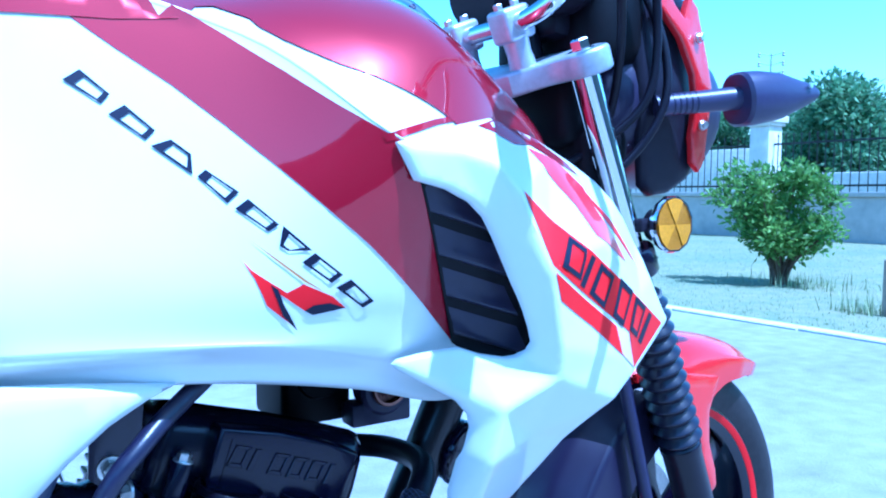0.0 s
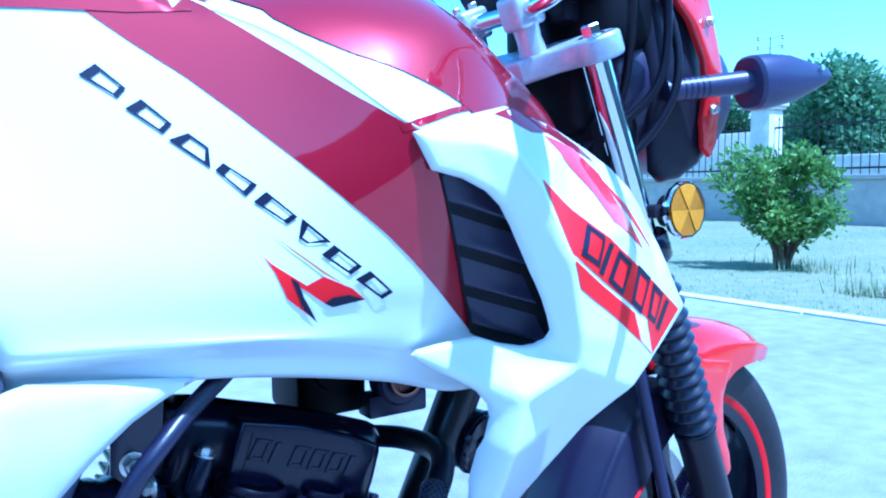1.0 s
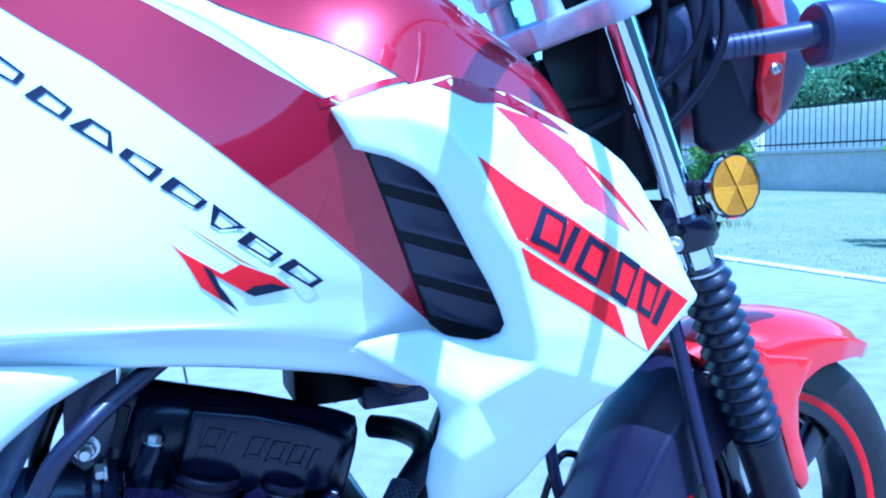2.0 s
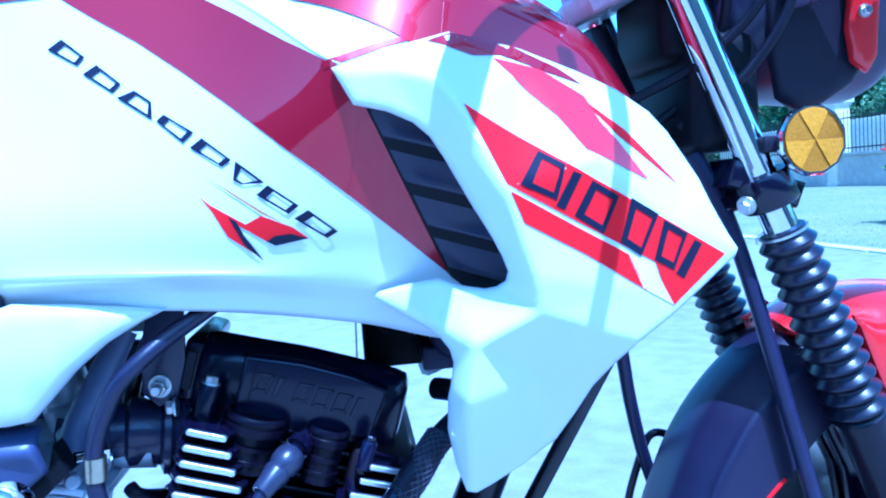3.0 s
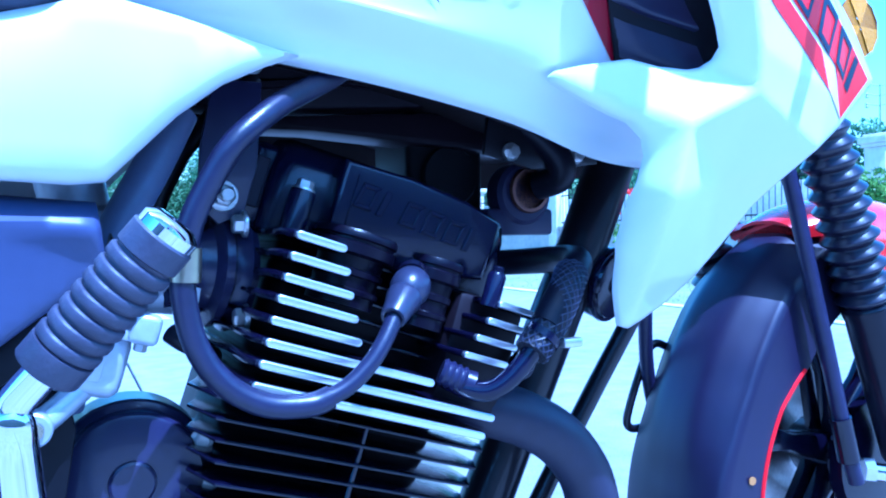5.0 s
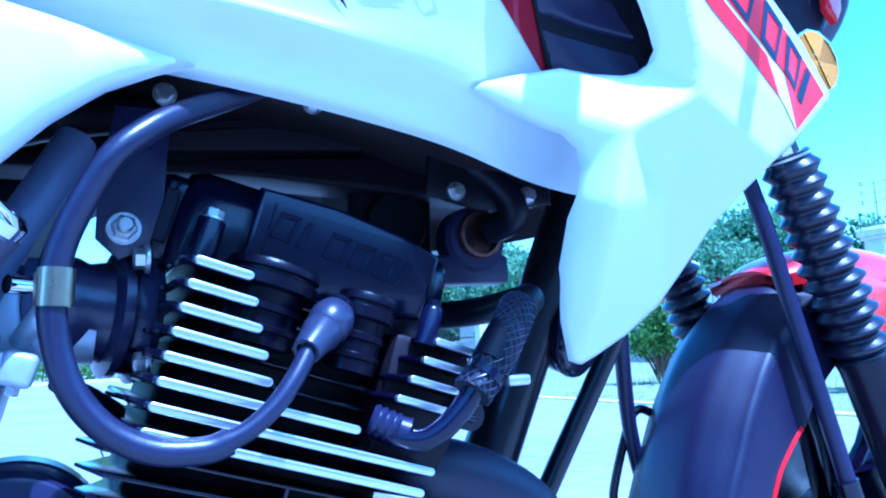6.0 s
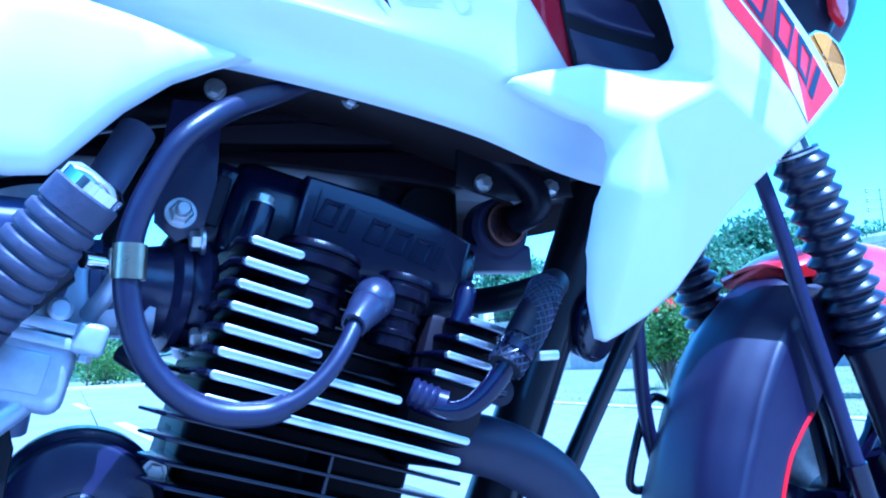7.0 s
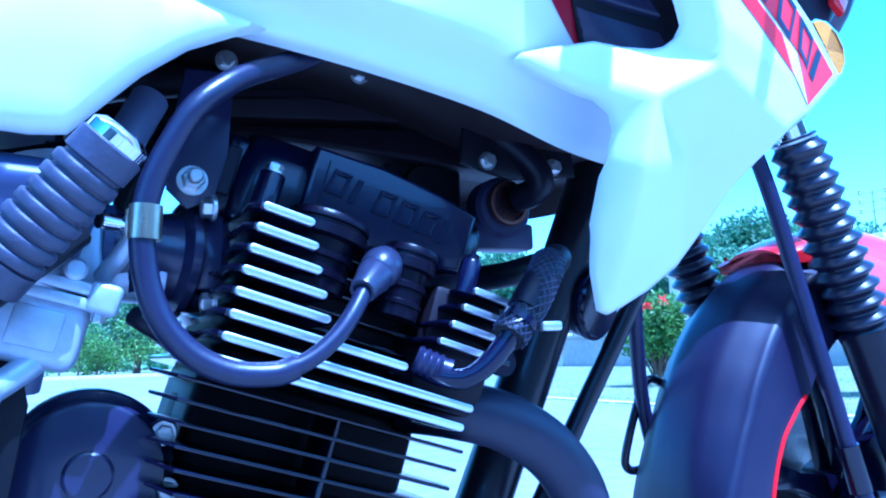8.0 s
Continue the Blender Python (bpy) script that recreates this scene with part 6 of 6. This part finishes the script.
furnish(wheel, AXLE, True)
part("brake_disc", lathe([(0.0, 0.07), (0.0, 0.12), (0.004, 0.12), (0.004, 0.07), (0.0, 0.07)], tuple(AXLE + Vector((0, 0.052, 0))), (0, 1, 0), 48), STEEL, wheel)
part("axle_nut", joined(lathe([(0, 0.016), (0.014, 0.016), (0.014, 0.010), (0.045, 0.010), (0.045, 0.0)], tuple(AXLE + Vector((-0.03, -0.128, 0.0))), (0, -1, 0), 6)), CHROME, wheel)
for dz, dx in ((0.006, -0.075),):
    part("drum_arm", joined(tube([tuple(AXLE + Vector((dx, -0.10, dz))), tuple(AXLE + Vector((dx + 0.06, -0.135, dz - 0.012)))], 0.010, 14, 1, False), lathe([(0, 0.0145), (0.012, 0.0145), (0.012, 0)], tuple(AXLE + Vector((dx - 0.012, -0.095, dz + 0.002))), (0.8, -0.5, -0.1), 6)), CHROME, wheel, "bright adjuster on the brake plate")
part("brake_plate", lathe([(0, 0.075), (0.006, 0.08), (0.02, 0.078), (0.024, 0.05), (0.024, 0)], tuple(AXLE + Vector((0, -0.045, 0))), (0, -1, 0), 32), BLACK_PAINT, wheel)


def fender(a0, a1, profile, steps=40, grow=None):
    """A curved guard round the axle between two angles; profile rows of (y, radius)."""
    out = []
    for i in range(steps + 1):
        f = i / steps
        a = radians(a0 + (a1 - a0) * f)
        p = grow(f, a0 + (a1 - a0) * f) if grow else profile
        line = [(y, r) for y, r in p]
        line = line + [(y, r - 0.004) for y, r in line[::-1]]
        out.append([tuple(AXLE + Vector((r * math.cos(a), y, r * math.sin(a)))) for y, r in line])
    k = len(out[0])
    faces = grid_faces(len(out), k, True) + [tuple(range(k)), tuple(range((len(out) - 1) * k, len(out) * k))[::-1]]
    return [v for row in out for v in row], faces


def soft_rows(half):
    """A profile, smoothed, mirrored to both sides."""
    line = catmull([(y, r, 0) for y, r in half], 4)
    return [(-y, r) for y, r, _ in line] + [(y, r) for y, r, _ in line[-2::-1]]


def rear_guard(f, a):
    low = np.interp(a, [100, 139, 150, 156, 166, 180, 200], [0.218, 0.203, 0.213, 0.220, 0.227, 0.237, 0.247])
    top = np.interp(a, [100, 130, 155, 177, 187, 200], [0.316, 0.303, 0.298, 0.304, 0.314, 0.330])
    mid = np.interp(a, [100, 129, 142, 155, 166, 177, 200], [0.280, 0.276, 0.269, 0.267, 0.274, 0.287, 0.312])
    return soft_rows([(0.0755, low), (0.0750, low + 0.012), (0.0730, mid - 0.012), (0.0718, mid - 0.003), (0.0685, mid + 0.0028), (0.062, mid + 0.007), (0.046, (mid + top) / 2 + 0.003), (0.027, top - 0.002), (0, top)])


def front_guard(f, a):
    # the red part: deep cheeks behind, a pointed lip in front
    deep = np.interp(a, [50, 66, 78, 86, 92, 97, 101, 113], [0.318, 0.288, 0.268, 0.245, 0.235, 0.25, 0.288, 0.307])
    wide = np.interp(a, [50, 58, 70, 97, 101, 113], [0.035, 0.066, 0.083, 0.088, 0.080, 0.055])
    top = np.interp(a, [50, 60, 75, 112], [0.331, 0.336, 0.332, 0.326])
    return soft_rows([(wide, deep), (wide * 0.99, (deep + top) / 2), (wide * 0.90, top - 0.022), (wide * 0.62, top - 0.007), (wide * 0.3, top), (0, top + 0.001)])


guard = part("front_fender", fender(113, 52, None, 34, front_guard), FENDER_RED, bike, "glossy red front fender", 45)
part("rear_guard", fender(97, 200, None, 44, rear_guard), GUARD_PLASTIC, guard, "dark plastic rear part of the front fender", 32)
for s in (-1, 1):
    part("fender_cheek", shell([(1.036, 0.607), (1.060, 0.590), (1.148, 0.573), (1.128, 0.548), (1.114, 0.525), (1.113, 0.48), (1.126, 0.44), (1.128, 0.416), (1.117, 0.405), (1.100, 0.424), (1.082, 0.48), (1.062, 0.53)], Relief([(1.03, 0.61, 0.092), (1.15, 0.57, 0.087), (1.118, 0.41, 0.096), (1.075, 0.5, 0.097), (1.115, 0.5, 0.092)], 0.008), s, 0.005, 0.012, 0.004), FENDER_RED, guard, "red fender cheek behind the fork")
part("edge_trim", tube([tuple(AXLE + Vector((np.interp(a, [139, 150, 156, 166, 180, 200], [0.202, 0.212, 0.219, 0.226, 0.236, 0.246]) * math.cos(radians(a)), -0.0752, np.interp(a, [139, 150, 156, 166, 180, 200], [0.202, 0.212, 0.219, 0.226, 0.236, 0.246]) * math.sin(radians(a))))) for a in range(141, 201, 5)], 0.0026, 8, 3), SCARLET, guard, "thin red edge line")
part("valve_mark", lathe([(0, 0.0045), (0.001, 0.0045), (0.001, 0)], tuple(AXLE + Vector((0.254 * math.cos(radians(176)), -0.0762, 0.262 * math.sin(radians(176))))), (-0.2, -1, 0), 12), GOLD, guard, "small yellow paint dot")

# ---- rear wheel and swing arm ----
REAR = Vector((-0.165, 0, 0.30))
rear = part("rear_wheel", lathe([(-0.06, 0.0), (-0.06, 0.06), (0.06, 0.06), (0.06, 0.0)], tuple(REAR), (0, 1, 0), 30), BLACK_PAINT, bike, "black cast rear wheel")
furnish(rear, REAR, True)
for s in (-1, 1):
    part("swing_arm", tube([(0.13, 0.095 * s, 0.315), (0.0, 0.10 * s, 0.31), (-0.18, 0.10 * s, 0.30)], [0.024, 0.022, 0.02], 14, 4), FRAME_PAINT, bike)
    part("shock_absorber", tube([(-0.10, 0.115 * s, 0.33), (-0.02, 0.115 * s, 0.60)], 0.024, 14, 1, False), CHROME, bike)
part("centre_stand", tube([(0.12, -0.12, 0.20), (0.08, -0.14, 0.09), (0.06, -0.15, 0.012), (0.02, -0.15, 0.012)], 0.012, 12, 4), FRAME_PAINT, bike)

# the handlebar is turned slightly to the far side: all that steers goes with it
STEER = Matrix.Translation((0.84, 0, 0.86)) @ Matrix.Rotation(radians(4), 4, RAKE) @ Matrix.Translation((-0.84, 0, -0.86))
STEERED = ("fork_leg", "lower_yoke", "top_yoke", "handlebar", "headlamp_shell", "side_reflector", "reflector_stay", "instrument_pod", "instrument_cowl", "ignition_switch", "control_cable", "wiring_boot", "brake_hose", "cable_end", "front_wheel", "front_fender")
for ob in bike.children:
    if ob.name.split(".")[0] in STEERED:
        ob.matrix_basis = STEER
